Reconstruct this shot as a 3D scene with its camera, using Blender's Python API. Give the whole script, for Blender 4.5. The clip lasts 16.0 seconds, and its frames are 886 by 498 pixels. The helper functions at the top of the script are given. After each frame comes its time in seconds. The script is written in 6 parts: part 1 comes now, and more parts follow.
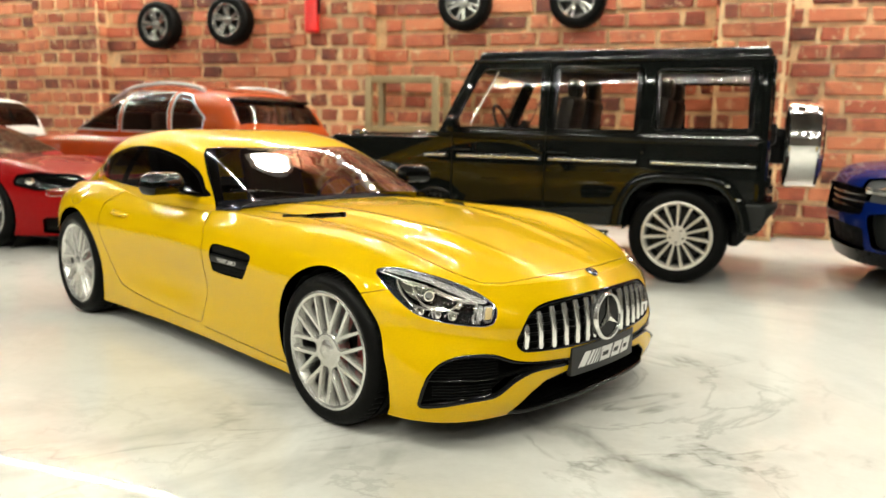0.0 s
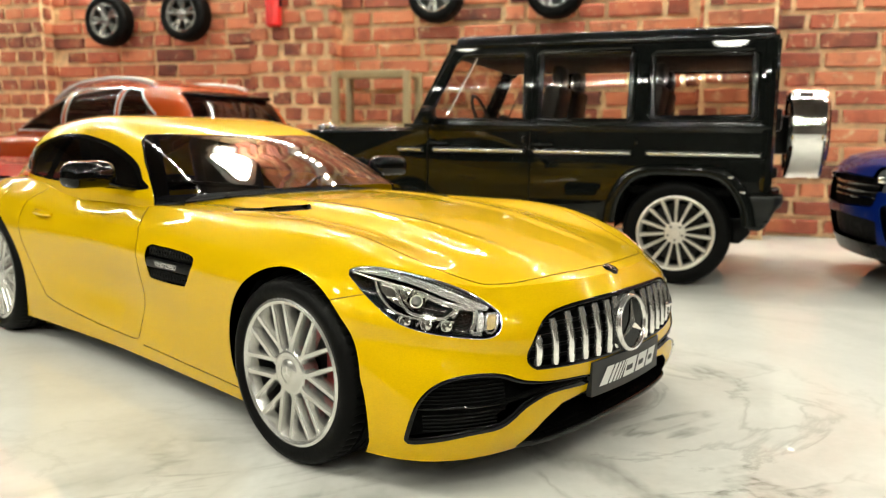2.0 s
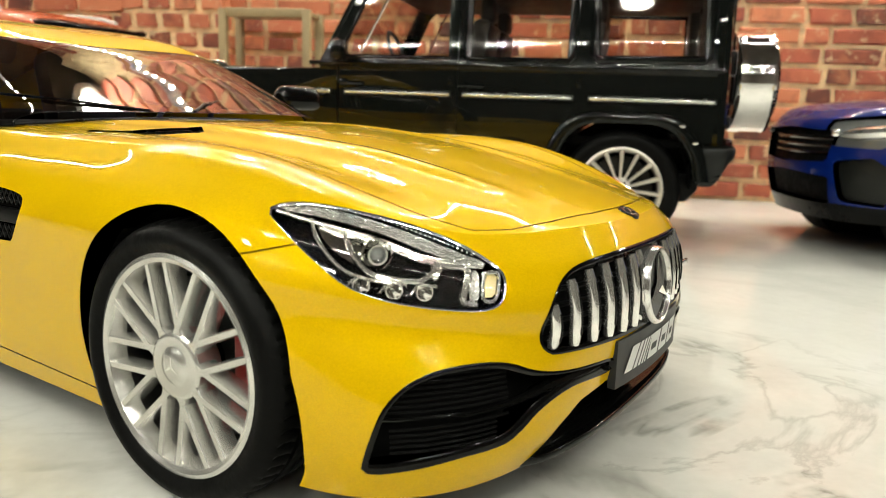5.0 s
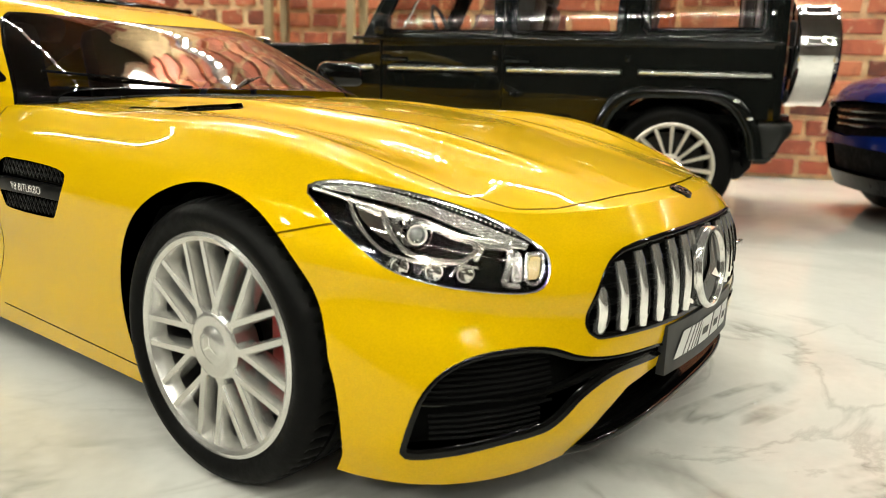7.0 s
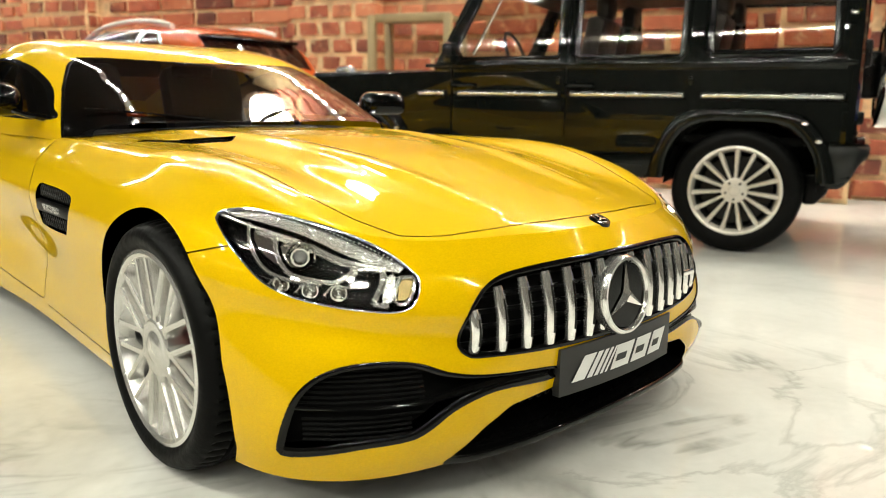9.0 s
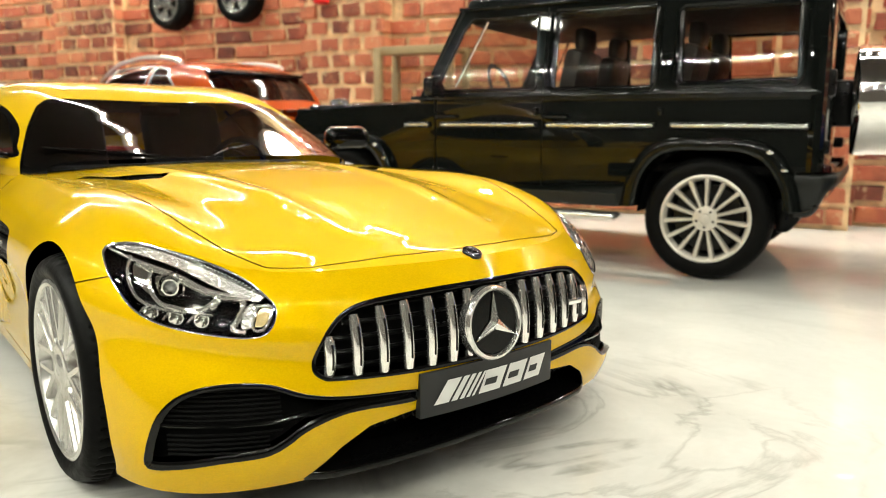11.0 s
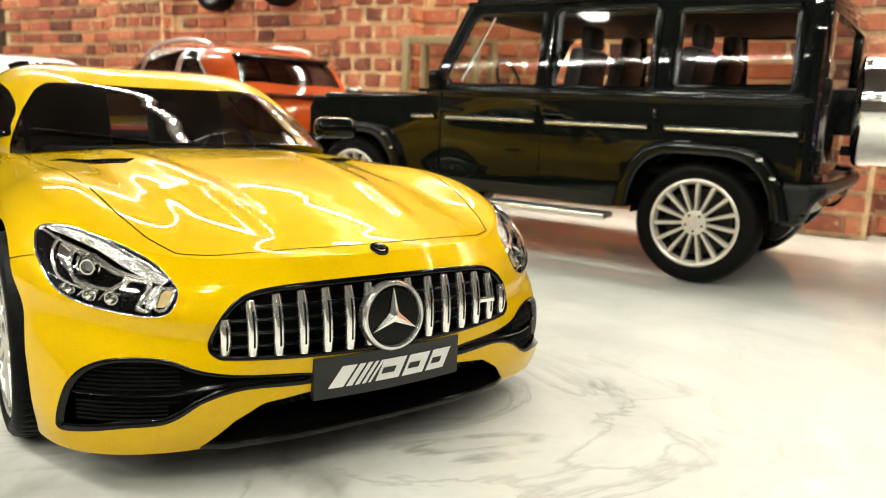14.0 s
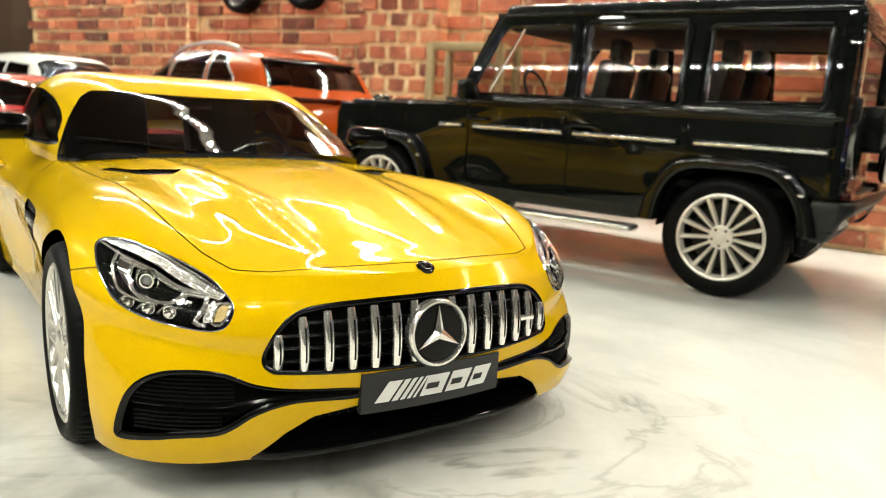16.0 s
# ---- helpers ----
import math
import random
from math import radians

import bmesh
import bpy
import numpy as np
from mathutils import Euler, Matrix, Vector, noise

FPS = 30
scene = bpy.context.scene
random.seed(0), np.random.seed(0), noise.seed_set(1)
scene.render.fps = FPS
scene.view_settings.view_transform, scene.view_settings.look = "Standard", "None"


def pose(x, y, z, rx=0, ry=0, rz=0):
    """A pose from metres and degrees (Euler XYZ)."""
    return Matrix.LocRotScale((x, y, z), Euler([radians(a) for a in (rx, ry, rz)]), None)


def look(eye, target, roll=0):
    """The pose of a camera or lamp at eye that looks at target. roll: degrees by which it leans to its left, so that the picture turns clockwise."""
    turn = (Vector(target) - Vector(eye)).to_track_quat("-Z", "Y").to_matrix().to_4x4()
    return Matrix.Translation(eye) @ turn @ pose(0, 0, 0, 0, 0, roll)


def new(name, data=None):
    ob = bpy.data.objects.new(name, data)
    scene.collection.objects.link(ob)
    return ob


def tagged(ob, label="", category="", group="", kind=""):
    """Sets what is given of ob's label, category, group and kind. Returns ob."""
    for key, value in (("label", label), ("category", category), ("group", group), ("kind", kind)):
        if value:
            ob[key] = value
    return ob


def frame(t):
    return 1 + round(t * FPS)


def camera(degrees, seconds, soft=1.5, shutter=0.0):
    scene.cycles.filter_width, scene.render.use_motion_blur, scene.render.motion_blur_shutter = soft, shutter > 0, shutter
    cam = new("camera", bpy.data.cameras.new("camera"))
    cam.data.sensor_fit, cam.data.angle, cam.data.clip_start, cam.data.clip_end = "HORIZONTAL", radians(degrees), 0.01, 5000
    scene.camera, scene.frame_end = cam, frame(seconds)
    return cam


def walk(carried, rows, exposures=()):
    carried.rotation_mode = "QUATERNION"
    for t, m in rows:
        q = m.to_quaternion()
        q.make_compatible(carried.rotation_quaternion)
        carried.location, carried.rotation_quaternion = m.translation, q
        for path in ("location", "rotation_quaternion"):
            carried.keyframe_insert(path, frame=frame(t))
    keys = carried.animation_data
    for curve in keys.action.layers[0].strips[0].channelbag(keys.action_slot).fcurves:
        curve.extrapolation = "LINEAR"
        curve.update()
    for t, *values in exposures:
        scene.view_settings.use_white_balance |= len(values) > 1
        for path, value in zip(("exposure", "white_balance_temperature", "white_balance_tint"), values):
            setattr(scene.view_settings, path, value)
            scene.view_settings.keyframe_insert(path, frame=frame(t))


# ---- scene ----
cam = camera(61.08, 16.0, soft=1.0)
TABLE_UNIT = 1 / 18     # the path is written in the models' full-size metres
PATH = [
    (0, (1.498, -3.430, 1.271), (0.636, -1.654, 0.950), 1.31),
    (0.5, (1.409, -3.334, 1.253), (0.569, -1.542, 0.962), 1.50),
    (1, (1.302, -3.184, 1.229), (0.503, -1.374, 0.937), 0.96),
    (1.5, (1.237, -3.068, 1.191), (0.474, -1.239, 0.918), 1.17),
    (2, (1.183, -2.929, 1.124), (0.394, -1.116, 0.828), 0.69),
    (2.5, (1.104, -2.800, 1.093), (0.311, -0.987, 0.807), 1.49),
    (3, (0.963, -2.608, 1.052), (0.194, -0.788, 0.744), 2.13),
    (3.5, (0.837, -2.452, 1.014), (0.168, -0.595, 0.695), 2.30),
    (4, (0.751, -2.347, 0.971), (0.182, -0.456, 0.655), 2.04),
    (4.5, (0.715, -2.295, 0.914), (0.206, -0.391, 0.575), 2.11),
    (7, (0.696, -2.210, 0.903), (0.080, -0.356, 0.475), 1.65),
    (7.5, (0.732, -2.190, 0.921), (-0.008, -0.379, 0.506), 1.19),
    (8, (0.908, -2.163, 0.928), (0.092, -0.382, 0.524), 1.21),
    (8.5, (1.093, -2.148, 0.946), (0.176, -0.420, 0.529), 1.08),
    (9, (1.269, -2.123, 0.961), (0.308, -0.413, 0.572), 0.84),
    (11.5, (1.810, -1.971, 1.020), (0.734, -0.316, 0.694), 0.52),
    (12, (1.903, -1.942, 1.035), (0.827, -0.291, 0.692), 0.85),
    (12.5, (1.990, -1.952, 1.058), (0.902, -0.304, 0.740), 1.03),
    (13, (2.065, -1.937, 1.064), (0.911, -0.333, 0.755), 1.77),
    (13.5, (2.106, -1.897, 1.060), (0.934, -0.315, 0.707), 2.20),
    (14, (2.142, -1.870, 1.076), (0.969, -0.292, 0.709), 2.57),
    (14.5, (2.163, -1.864, 1.084), (0.988, -0.288, 0.714), 2.59),
    (15, (2.154, -1.879, 1.091), (0.977, -0.308, 0.707), 2.52),
    (15.5, (2.137, -1.926, 1.097), (0.949, -0.362, 0.718), 2.76),
    (16, (2.087, -1.968, 1.138), (0.888, -0.410, 0.770), 3.57),
]
walk(cam, [(t, look(Vector(eye) * TABLE_UNIT, Vector(target) * TABLE_UNIT, roll)) for t, eye, target, roll in PATH],
     exposures=((0.0, -0.58), (7.0, -0.58), (9.0, -0.46), (12.0, -0.4), (16.0, -0.4)))
cam.data.dof.use_dof = True
cam.data.dof.focus_distance = 0.114
cam.data.dof.aperture_fstop = 48.0

# ---------------------------------------------------------------- light
world = bpy.data.worlds.new("room")
world.use_nodes = True
world.node_tree.nodes["Background"].inputs[0].default_value = (1.0, 0.90, 0.78, 1)
world.node_tree.nodes["Background"].inputs[1].default_value = 0.25
scene.world = world

LED_POWER, LAMP_POWER = 1020.0, 145.0
STRIPS = ((3.80, 5.66), (5.72, 4.65), (-3.4, 5.66), (-8.5, 5.66))     # y and height of the lamp strips, which run along the wall
SPOTS = ((-9.4, 5.1), (-3.9, 5.3), (1.3, 5.1), (-4.3, -6.4), (1.0, -6.4), (3.4, -4.8), (-2.0, -4.4))   # the round ceiling lamps; the last two are added fill for the floor
ORANGE_AT, WHITE_AT = (-7.80, 4.26, 170), (-13.74, 3.79, 182)    # front axle x, y and heading
BLUE_AT, RED_AT = (2.48, 3.99, 192.3), (-5.43, 2.05, 0.6)


# ---------------------------------------------------------------- shape tools
S = 1 / 18            # the cars are about 1:18 models: shapes below are in full-size metres and are scaled by S


def spline(knots):
    """A smooth monotone-ish curve through knots [(x, y), ...] as a function on arrays."""
    k = sorted(knots)
    xs, ys = np.array([a for a, _ in k], float), np.array([b for _, b in k], float)
    h, d = np.diff(xs), np.diff(ys) / np.diff(xs)
    m = np.zeros(len(xs))
    m[0], m[-1] = d[0], d[-1]
    for i in range(1, len(xs) - 1):
        if d[i - 1] * d[i] > 0:
            w1, w2 = 2 * h[i] + h[i - 1], h[i] + 2 * h[i - 1]
            m[i] = (w1 + w2) / (w1 / d[i - 1] + w2 / d[i])

    def f(x):
        x = np.clip(np.asarray(x, float), xs[0], xs[-1])
        i = np.clip(np.searchsorted(xs, x) - 1, 0, len(xs) - 2)
        t = (x - xs[i]) / h[i]
        return ((1 + 2 * t) * (1 - t) ** 2 * ys[i] + t * (1 - t) ** 2 * h[i] * m[i]
                + t * t * (3 - 2 * t) * ys[i + 1] + t * t * (t - 1) * h[i] * m[i + 1])
    return f


def step(a, b, x):
    t = np.clip((np.asarray(x, float) - a) / (b - a), 0, 1)
    return t * t * (3 - 2 * t)


def bump(x, c, w):
    return np.exp(-((np.asarray(x, float) - c) / w) ** 2)


class Sheet:
    """A piece of surface: vertices, their normals and faces; it can be cut along any curve."""

    def __init__(self, V, N, F):
        self.V, self.N, self.F = np.asarray(V, float).reshape(-1, 3), np.asarray(N, float).reshape(-1, 3), F

    @classmethod
    def grid(cls, P, flip=False):
        nu, nv = P.shape[:2]
        du, dv = np.gradient(P, axis=0), np.gradient(P, axis=1)
        n = np.cross(du, dv)
        ln = np.linalg.norm(n, axis=2, keepdims=True)
        n = np.where(ln > 1e-12, n / np.maximum(ln, 1e-12), 0)
        bad = ln[..., 0] <= 1e-12
        if bad.any():
            n[bad] = np.roll(n, -2, axis=0)[bad]
        a = np.arange(nu * nv).reshape(nu, nv)
        F = np.stack([a[:-1, :-1], a[1:, :-1], a[1:, 1:], a[:-1, 1:]], -1).reshape(-1, 4)
        if flip:
            F, n = F[:, ::-1], -n
        return cls(P.reshape(-1, 3), n.reshape(-1, 3), [tuple(map(int, f)) for f in F])

    def cut(self, g):
        """Two sheets: where g (an array over the vertices) is below zero, and the rest."""
        g = np.where(np.abs(g) < 1e-9, 1e-9, g)
        V, N = [*self.V], [*self.N]
        made, ins, out = {}, [], []

        def mid(a, b):
            key = (min(a, b), max(a, b))
            if key not in made:
                t = g[a] / (g[a] - g[b])
                V.append(self.V[a] * (1 - t) + self.V[b] * t)
                N.append(self.N[a] * (1 - t) + self.N[b] * t)
                made[key] = len(V) - 1
            return made[key]
        low = g < 0
        for f in self.F:
            k = [low[i] for i in f]
            if all(k):
                ins.append(f)
            elif not any(k):
                out.append(f)
            else:
                pi, po = [], []
                for a, b in zip(f, f[1:] + f[:1]):
                    (pi if low[a] else po).append(a)
                    if low[a] != low[b]:
                        c = mid(a, b)
                        pi.append(c), po.append(c)
                if len(pi) > 2:
                    ins.append(tuple(pi))
                if len(po) > 2:
                    out.append(tuple(po))
        V, N = np.array(V), np.array(N)
        return Sheet(V, N, ins).tidy(), Sheet(V, N, out).tidy()

    def tidy(self):
        used = sorted({i for f in self.F for i in f})
        new_at = {o: n for n, o in enumerate(used)}
        return Sheet(self.V[used] if used else np.zeros((0, 3)), self.N[used] if used else np.zeros((0, 3)),
                     [tuple(new_at[i] for i in f) for f in self.F])

    def loops(self):
        """The edges of the sheet's border, as pairs of vertices."""
        seen = {}
        for f in self.F:
            for a, b in zip(f, f[1:] + f[:1]):
                seen[(a, b)] = 1
        return [(a, b) for a, b in seen if (b, a) not in seen]

    def moved(self, d):
        """The sheet pushed d along its normals (or by a vector, or a vector a vertex)."""
        d = np.asarray(d, float)
        ln = np.maximum(np.linalg.norm(self.N, axis=1, keepdims=True), 1e-9)
        return Sheet(self.V + (self.N / ln * d if d.ndim == 0 else d), self.N, self.F)

    def mirrored(self):
        k = np.array([1, -1, 1.0])
        return Sheet(self.V * k, self.N * k, [f[::-1] for f in self.F])

    def __add__(self, o):
        n = len(self.V)
        return Sheet(np.r_[self.V, o.V], np.r_[self.N, o.N], self.F + [tuple(i + n for i in f) for f in o.F])

    def walls(self, d, keep=None):
        """A strip of walls from the border (or from where keep(place) holds), d (a depth or a vector) downwards."""
        d = np.asarray(d, float)
        V, N, F = [], [], []
        for a, b in self.loops():
            if abs(self.V[a][1]) + abs(self.V[b][1]) < 1e-4 or (keep and not (keep(self.V[a]) and keep(self.V[b]))):
                continue
            for i in (a, b):
                n = self.N[i] / max(np.linalg.norm(self.N[i]), 1e-9)
                V += [self.V[i], self.V[i] - (n * d if d.ndim == 0 else -d)]
            e = self.V[b] - self.V[a]
            m = np.cross(self.N[a], e)
            N += [m] * 4
            k = len(V) - 4
            F.append((k, k + 2, k + 3, k + 1))
        return Sheet(np.array(V).reshape(-1, 3), np.array(N).reshape(-1, 3), [f[::-1] for f in F])


def poly_distance(px, py, poly, r=0.0):
    """Signed distance to a closed polygon (below zero inside), its corners rounded by r."""
    P = np.array(poly, float)
    px, py = np.asarray(px, float), np.asarray(py, float)
    best, inside = np.full(px.shape, 1e9), np.zeros(px.shape, bool)
    for (x0, y0), (x1, y1) in zip(P, np.roll(P, -1, 0)):
        ex, ey = x1 - x0, y1 - y0
        t = np.clip(((px - x0) * ex + (py - y0) * ey) / (ex * ex + ey * ey + 1e-12), 0, 1)
        best = np.minimum(best, np.hypot(px - x0 - t * ex, py - y0 - t * ey))
        c = (y0 > py) != (y1 > py)
        with np.errstate(divide="ignore", invalid="ignore"):
            inside ^= c & (px < x0 + (py - y0) * ex / np.where(ey == 0, 1e-12, ey))
    return np.where(inside, -best, best) - r


def line_distance(px, py, pts):
    """Distance to an open line of points."""
    px, py = np.asarray(px, float), np.asarray(py, float)
    best = np.full(px.shape, 1e9)
    for (x0, y0), (x1, y1) in zip(pts[:-1], pts[1:]):
        ex, ey = x1 - x0, y1 - y0
        t = np.clip(((px - x0) * ex + (py - y0) * ey) / (ex * ex + ey * ey + 1e-12), 0, 1)
        best = np.minimum(best, np.hypot(px - x0 - t * ex, py - y0 - t * ey))
    return best


def soft_line(pts, n=8):
    """A smooth open curve through points of any dimension."""
    P = np.array(pts, float)
    P = np.vstack([2 * P[0] - P[1], P, 2 * P[-1] - P[-2]])
    out = []
    for i in range(1, len(P) - 2):
        for t in np.linspace(0, 1, n, endpoint=False):
            a, b, c, d = P[i - 1:i + 3]
            out.append(0.5 * (2 * b + (c - a) * t + (2 * a - 5 * b + 4 * c - d) * t * t + (3 * b - a - 3 * c + d) * t ** 3))
    return np.array(out + [P[-2]])


def soft_poly(pts, n=6):
    """A smooth closed curve through points."""
    P = list(map(tuple, pts))
    return soft_line([P[-1], *P, P[0], P[1]], n)[n:-n - 1] if len(P) > 2 else np.array(P)


def shell(spec, nfront=46, nside=120, nrear=30, nv=34, nd=40):
    """The right half of a car's outer skin below its windows, from nose to tail and from sill to middle line.
    spec: front (x of the nose), rear, base (wheelbase), width(x) half widths, deck(x, y) heights,
    sides: rows (v, inset and height at the nose, at the side, at the tail), corners: powers of the rounded plan."""
    va, cols = np.linspace(0, 1, nv), list(zip(*spec["sides"]))
    cur = [spline(list(zip(cols[0], c))) for c in cols[1:]]
    df, zf, ds, zs, dr, zr = [c(va) for c in cur]
    nf, nr = spec["corners"]
    ph = np.linspace(0, math.pi / 2, nfront)
    s_x = np.r_[np.cos(ph) ** (2 / nf), np.zeros(nside - 1), np.zeros(nrear)]
    turn = spec.get("turn", 0.0)          # where the nose's rounding ends
    tail = -spec["base"] + spec.get("tail_turn", 0.0)
    sx = np.linspace(turn, tail, nside)[1:]
    ph2 = np.linspace(math.pi / 2, 0, nrear + 1)[1:]
    n = nfront + nside - 1 + nrear
    P = np.zeros((n, nv, 3))
    for k in range(nv):
        xf, xr = spec["front"] - df[k], spec["rear"] + dr[k]
        nf = spec["corners"][0] + spec.get("low_corner", 0.0) * (1 - step(0, 0.6, va[k]))
        x = np.r_[turn + (xf - turn) * np.cos(ph) ** (2 / nf), sx, tail + (xr - tail) * np.cos(ph2) ** (2 / nr)]
        y = np.r_[np.sin(ph) ** (2 / nf), np.ones(nside - 1), np.sin(ph2) ** (2 / nr)]
        wf = np.r_[np.cos(ph) ** 2, np.zeros(nside - 1 + nrear)]
        wr = np.r_[np.zeros(nfront + nside - 1), np.cos(ph2) ** 2]
        wf, wr = step(0, 1, wf), step(0, 1, wr)
        ws = 1 - wf - wr
        w = spec["width"](x) - ds[k] - spec["waist"](x, zs[k])
        z = zf[k] * wf + zs[k] * ws + zr[k] * wr
        P[:, k] = np.stack([x, -w * y, z], -1)
    # the upper rows rise to meet the deck
    top = spec["deck"](P[:, -1, 0], P[:, -1, 1])
    blend = step(0.35, 1.0, va)[None]
    P[:, :, 2] += blend * (top - P[:, -1, 2])[:, None]
    # the deck, from the shoulder to the middle line
    va2 = np.linspace(0, 1, nd)[1:]
    mid_x = P[:, -1, 0].copy()
    D = np.zeros((n, nd - 1, 3))
    for j, v in enumerate(va2):
        D[:, j, 0] = mid_x
        D[:, j, 1] = P[:, -1, 1] * (1 - v)
        D[:, j, 2] = spec["deck"](D[:, j, 0], D[:, j, 1])
    return np.concatenate([P, D], 1)


def cabin(spec, nx=150, nq=60):
    """The right half of the glass house: a dome over the deck."""
    x0, x1 = spec["cabin"]
    u = np.linspace(0, math.pi, nx)
    x = x0 + (x1 - x0) * (1 - np.cos(u)) / 2
    h, wb = spec["roof"](x), spec["belt"](x)
    q = np.linspace(0, math.pi / 2, nq)
    n, m = spec["dome"]
    P = np.zeros((nx, nq, 3))
    P[..., 0] = x[:, None]
    P[..., 1] = -wb[:, None] * np.cos(q)[None] ** (2 / n)
    xx = np.repeat(x[:, None], nq, 1)
    zb = spec["deck"](xx, P[..., 1] * spec.get("level", 1.0)) - 0.01       # level: how far the foot follows the deck's crown
    P[..., 2] = zb + np.maximum(h[:, None] - zb, 0) * np.sin(q)[None] ** (2 / m)
    P[:, 0, 2] = spec["deck"](xx, P[..., 1])[:, 0] - 0.01
    return P


# ---------------------------------------------------------------- materials
def material(name, color, rough=0.5, metal=0.0, coat=0.0, flake=0.0, grain=0.0, scale=400.0, relief=0.0, emit=None, spec=None):
    """A principled material with fine and coarse variation of colour and gloss."""
    m = bpy.data.materials.new(name)
    m.use_nodes = True
    nt = m.node_tree
    b = nt.nodes["Principled BSDF"]
    b.inputs["Base Color"].default_value = (*color, 1)
    b.inputs["Roughness"].default_value, b.inputs["Metallic"].default_value = rough, metal
    b.inputs["Coat Weight"].default_value, b.inputs["Coat Roughness"].default_value = coat, 0.012
    if coat >= 1:
        b.inputs["Specular IOR Level"].default_value = 0.04      # lacquered paint: the lacquer mirrors, the colour coat hardly
    if spec is not None:
        b.inputs["Specular IOR Level"].default_value = spec
    if emit:
        b.inputs["Emission Color"].default_value, b.inputs["Emission Strength"].default_value = (*emit[0], 1), emit[1]
    if grain or relief or flake:
        co = nt.nodes.new("ShaderNodeTexCoord")
        fine, broad = nt.nodes.new("ShaderNodeTexNoise"), nt.nodes.new("ShaderNodeTexNoise")
        fine.inputs["Scale"].default_value, broad.inputs["Scale"].default_value = scale, scale / 12
        fine.inputs["Detail"].default_value = 4
        for n in (fine, broad):
            nt.links.new(co.outputs["Object"], n.inputs["Vector"])
        mul = nt.nodes.new("ShaderNodeMath")
        mul.operation = "ADD"
        nt.links.new(fine.outputs["Fac"], mul.inputs[0]), nt.links.new(broad.outputs["Fac"], mul.inputs[1])
        if grain:
            ramp = nt.nodes.new("ShaderNodeMapRange")
            ramp.inputs[1].default_value, ramp.inputs[2].default_value = 0.7, 1.3
            ramp.inputs[3].default_value, ramp.inputs[4].default_value = 1 - grain, 1 + grain
            nt.links.new(mul.outputs[0], ramp.inputs[0])
            mix = nt.nodes.new("ShaderNodeVectorMath")
            mix.operation = "SCALE"
            mix.inputs[0].default_value = color
            nt.links.new(ramp.outputs[0], mix.inputs["Scale"])
            nt.links.new(mix.outputs[0], b.inputs["Base Color"])
            rr = nt.nodes.new("ShaderNodeMapRange")
            rr.inputs[1].default_value, rr.inputs[2].default_value = 0.7, 1.3
            rr.inputs[3].default_value, rr.inputs[4].default_value = rough * (1 - grain), min(1, rough * (1 + grain))
            nt.links.new(mul.outputs[0], rr.inputs[0]), nt.links.new(rr.outputs[0], b.inputs["Roughness"])
        if flake:
            vor = nt.nodes.new("ShaderNodeTexVoronoi")
            vor.inputs["Scale"].default_value = 7000
            nt.links.new(co.outputs["Object"], vor.inputs["Vector"])
            fl = nt.nodes.new("ShaderNodeMapRange")
            fl.inputs[3].default_value, fl.inputs[4].default_value = rough, rough + flake
            nt.links.new(vor.outputs["Color"], fl.inputs[0]), nt.links.new(fl.outputs[0], b.inputs["Roughness"])
            spark, lit = nt.nodes.new("ShaderNodeMapRange"), nt.nodes.new("ShaderNodeVectorMath")
            spark.inputs[3].default_value, spark.inputs[4].default_value = 1 - 0.45 * flake, 1 + 0.45 * flake
            lit.operation = "SCALE"
            lit.inputs[0].default_value = color
            nt.links.new(vor.outputs["Color"], spark.inputs[0]), nt.links.new(spark.outputs[0], lit.inputs["Scale"])
            nt.links.new(lit.outputs[0], b.inputs["Base Color"])
        if relief:
            bp = nt.nodes.new("ShaderNodeBump")
            bp.inputs["Strength"].default_value, bp.inputs["Distance"].default_value = relief, 0.0004
            nt.links.new(fine.outputs["Fac"], bp.inputs["Height"]), nt.links.new(bp.outputs[0], b.inputs["Normal"])
    return m


def glass(name, tint, gloss=1.0):
    """A thin clear or smoked pane: it lets light straight through and mirrors by Fresnel."""
    m = bpy.data.materials.new(name)
    m.use_nodes = True
    nt = m.node_tree
    nt.nodes.remove(nt.nodes["Principled BSDF"])
    t, g, mix, lw = (nt.nodes.new(k) for k in ("ShaderNodeBsdfTransparent", "ShaderNodeBsdfGlossy", "ShaderNodeMixShader", "ShaderNodeLayerWeight"))
    t.inputs[0].default_value, g.inputs["Roughness"].default_value = (*tint, 1), 0.0
    power, base = nt.nodes.new("ShaderNodeMath"), nt.nodes.new("ShaderNodeMath")
    power.operation, base.operation = "POWER", "MULTIPLY_ADD"
    lw.inputs[0].default_value, power.inputs[1].default_value = 0.5, 4.0
    base.inputs[1].default_value, base.inputs[2].default_value = 0.90, 0.05 * gloss
    nt.links.new(lw.outputs["Facing"], power.inputs[0]), nt.links.new(power.outputs[0], base.inputs[0]), nt.links.new(base.outputs[0], mix.inputs[0])
    nt.links.new(t.outputs[0], mix.inputs[1]), nt.links.new(g.outputs[0], mix.inputs[2])
    nt.links.new(mix.outputs[0], nt.nodes["Material Output"].inputs[0])
    return m


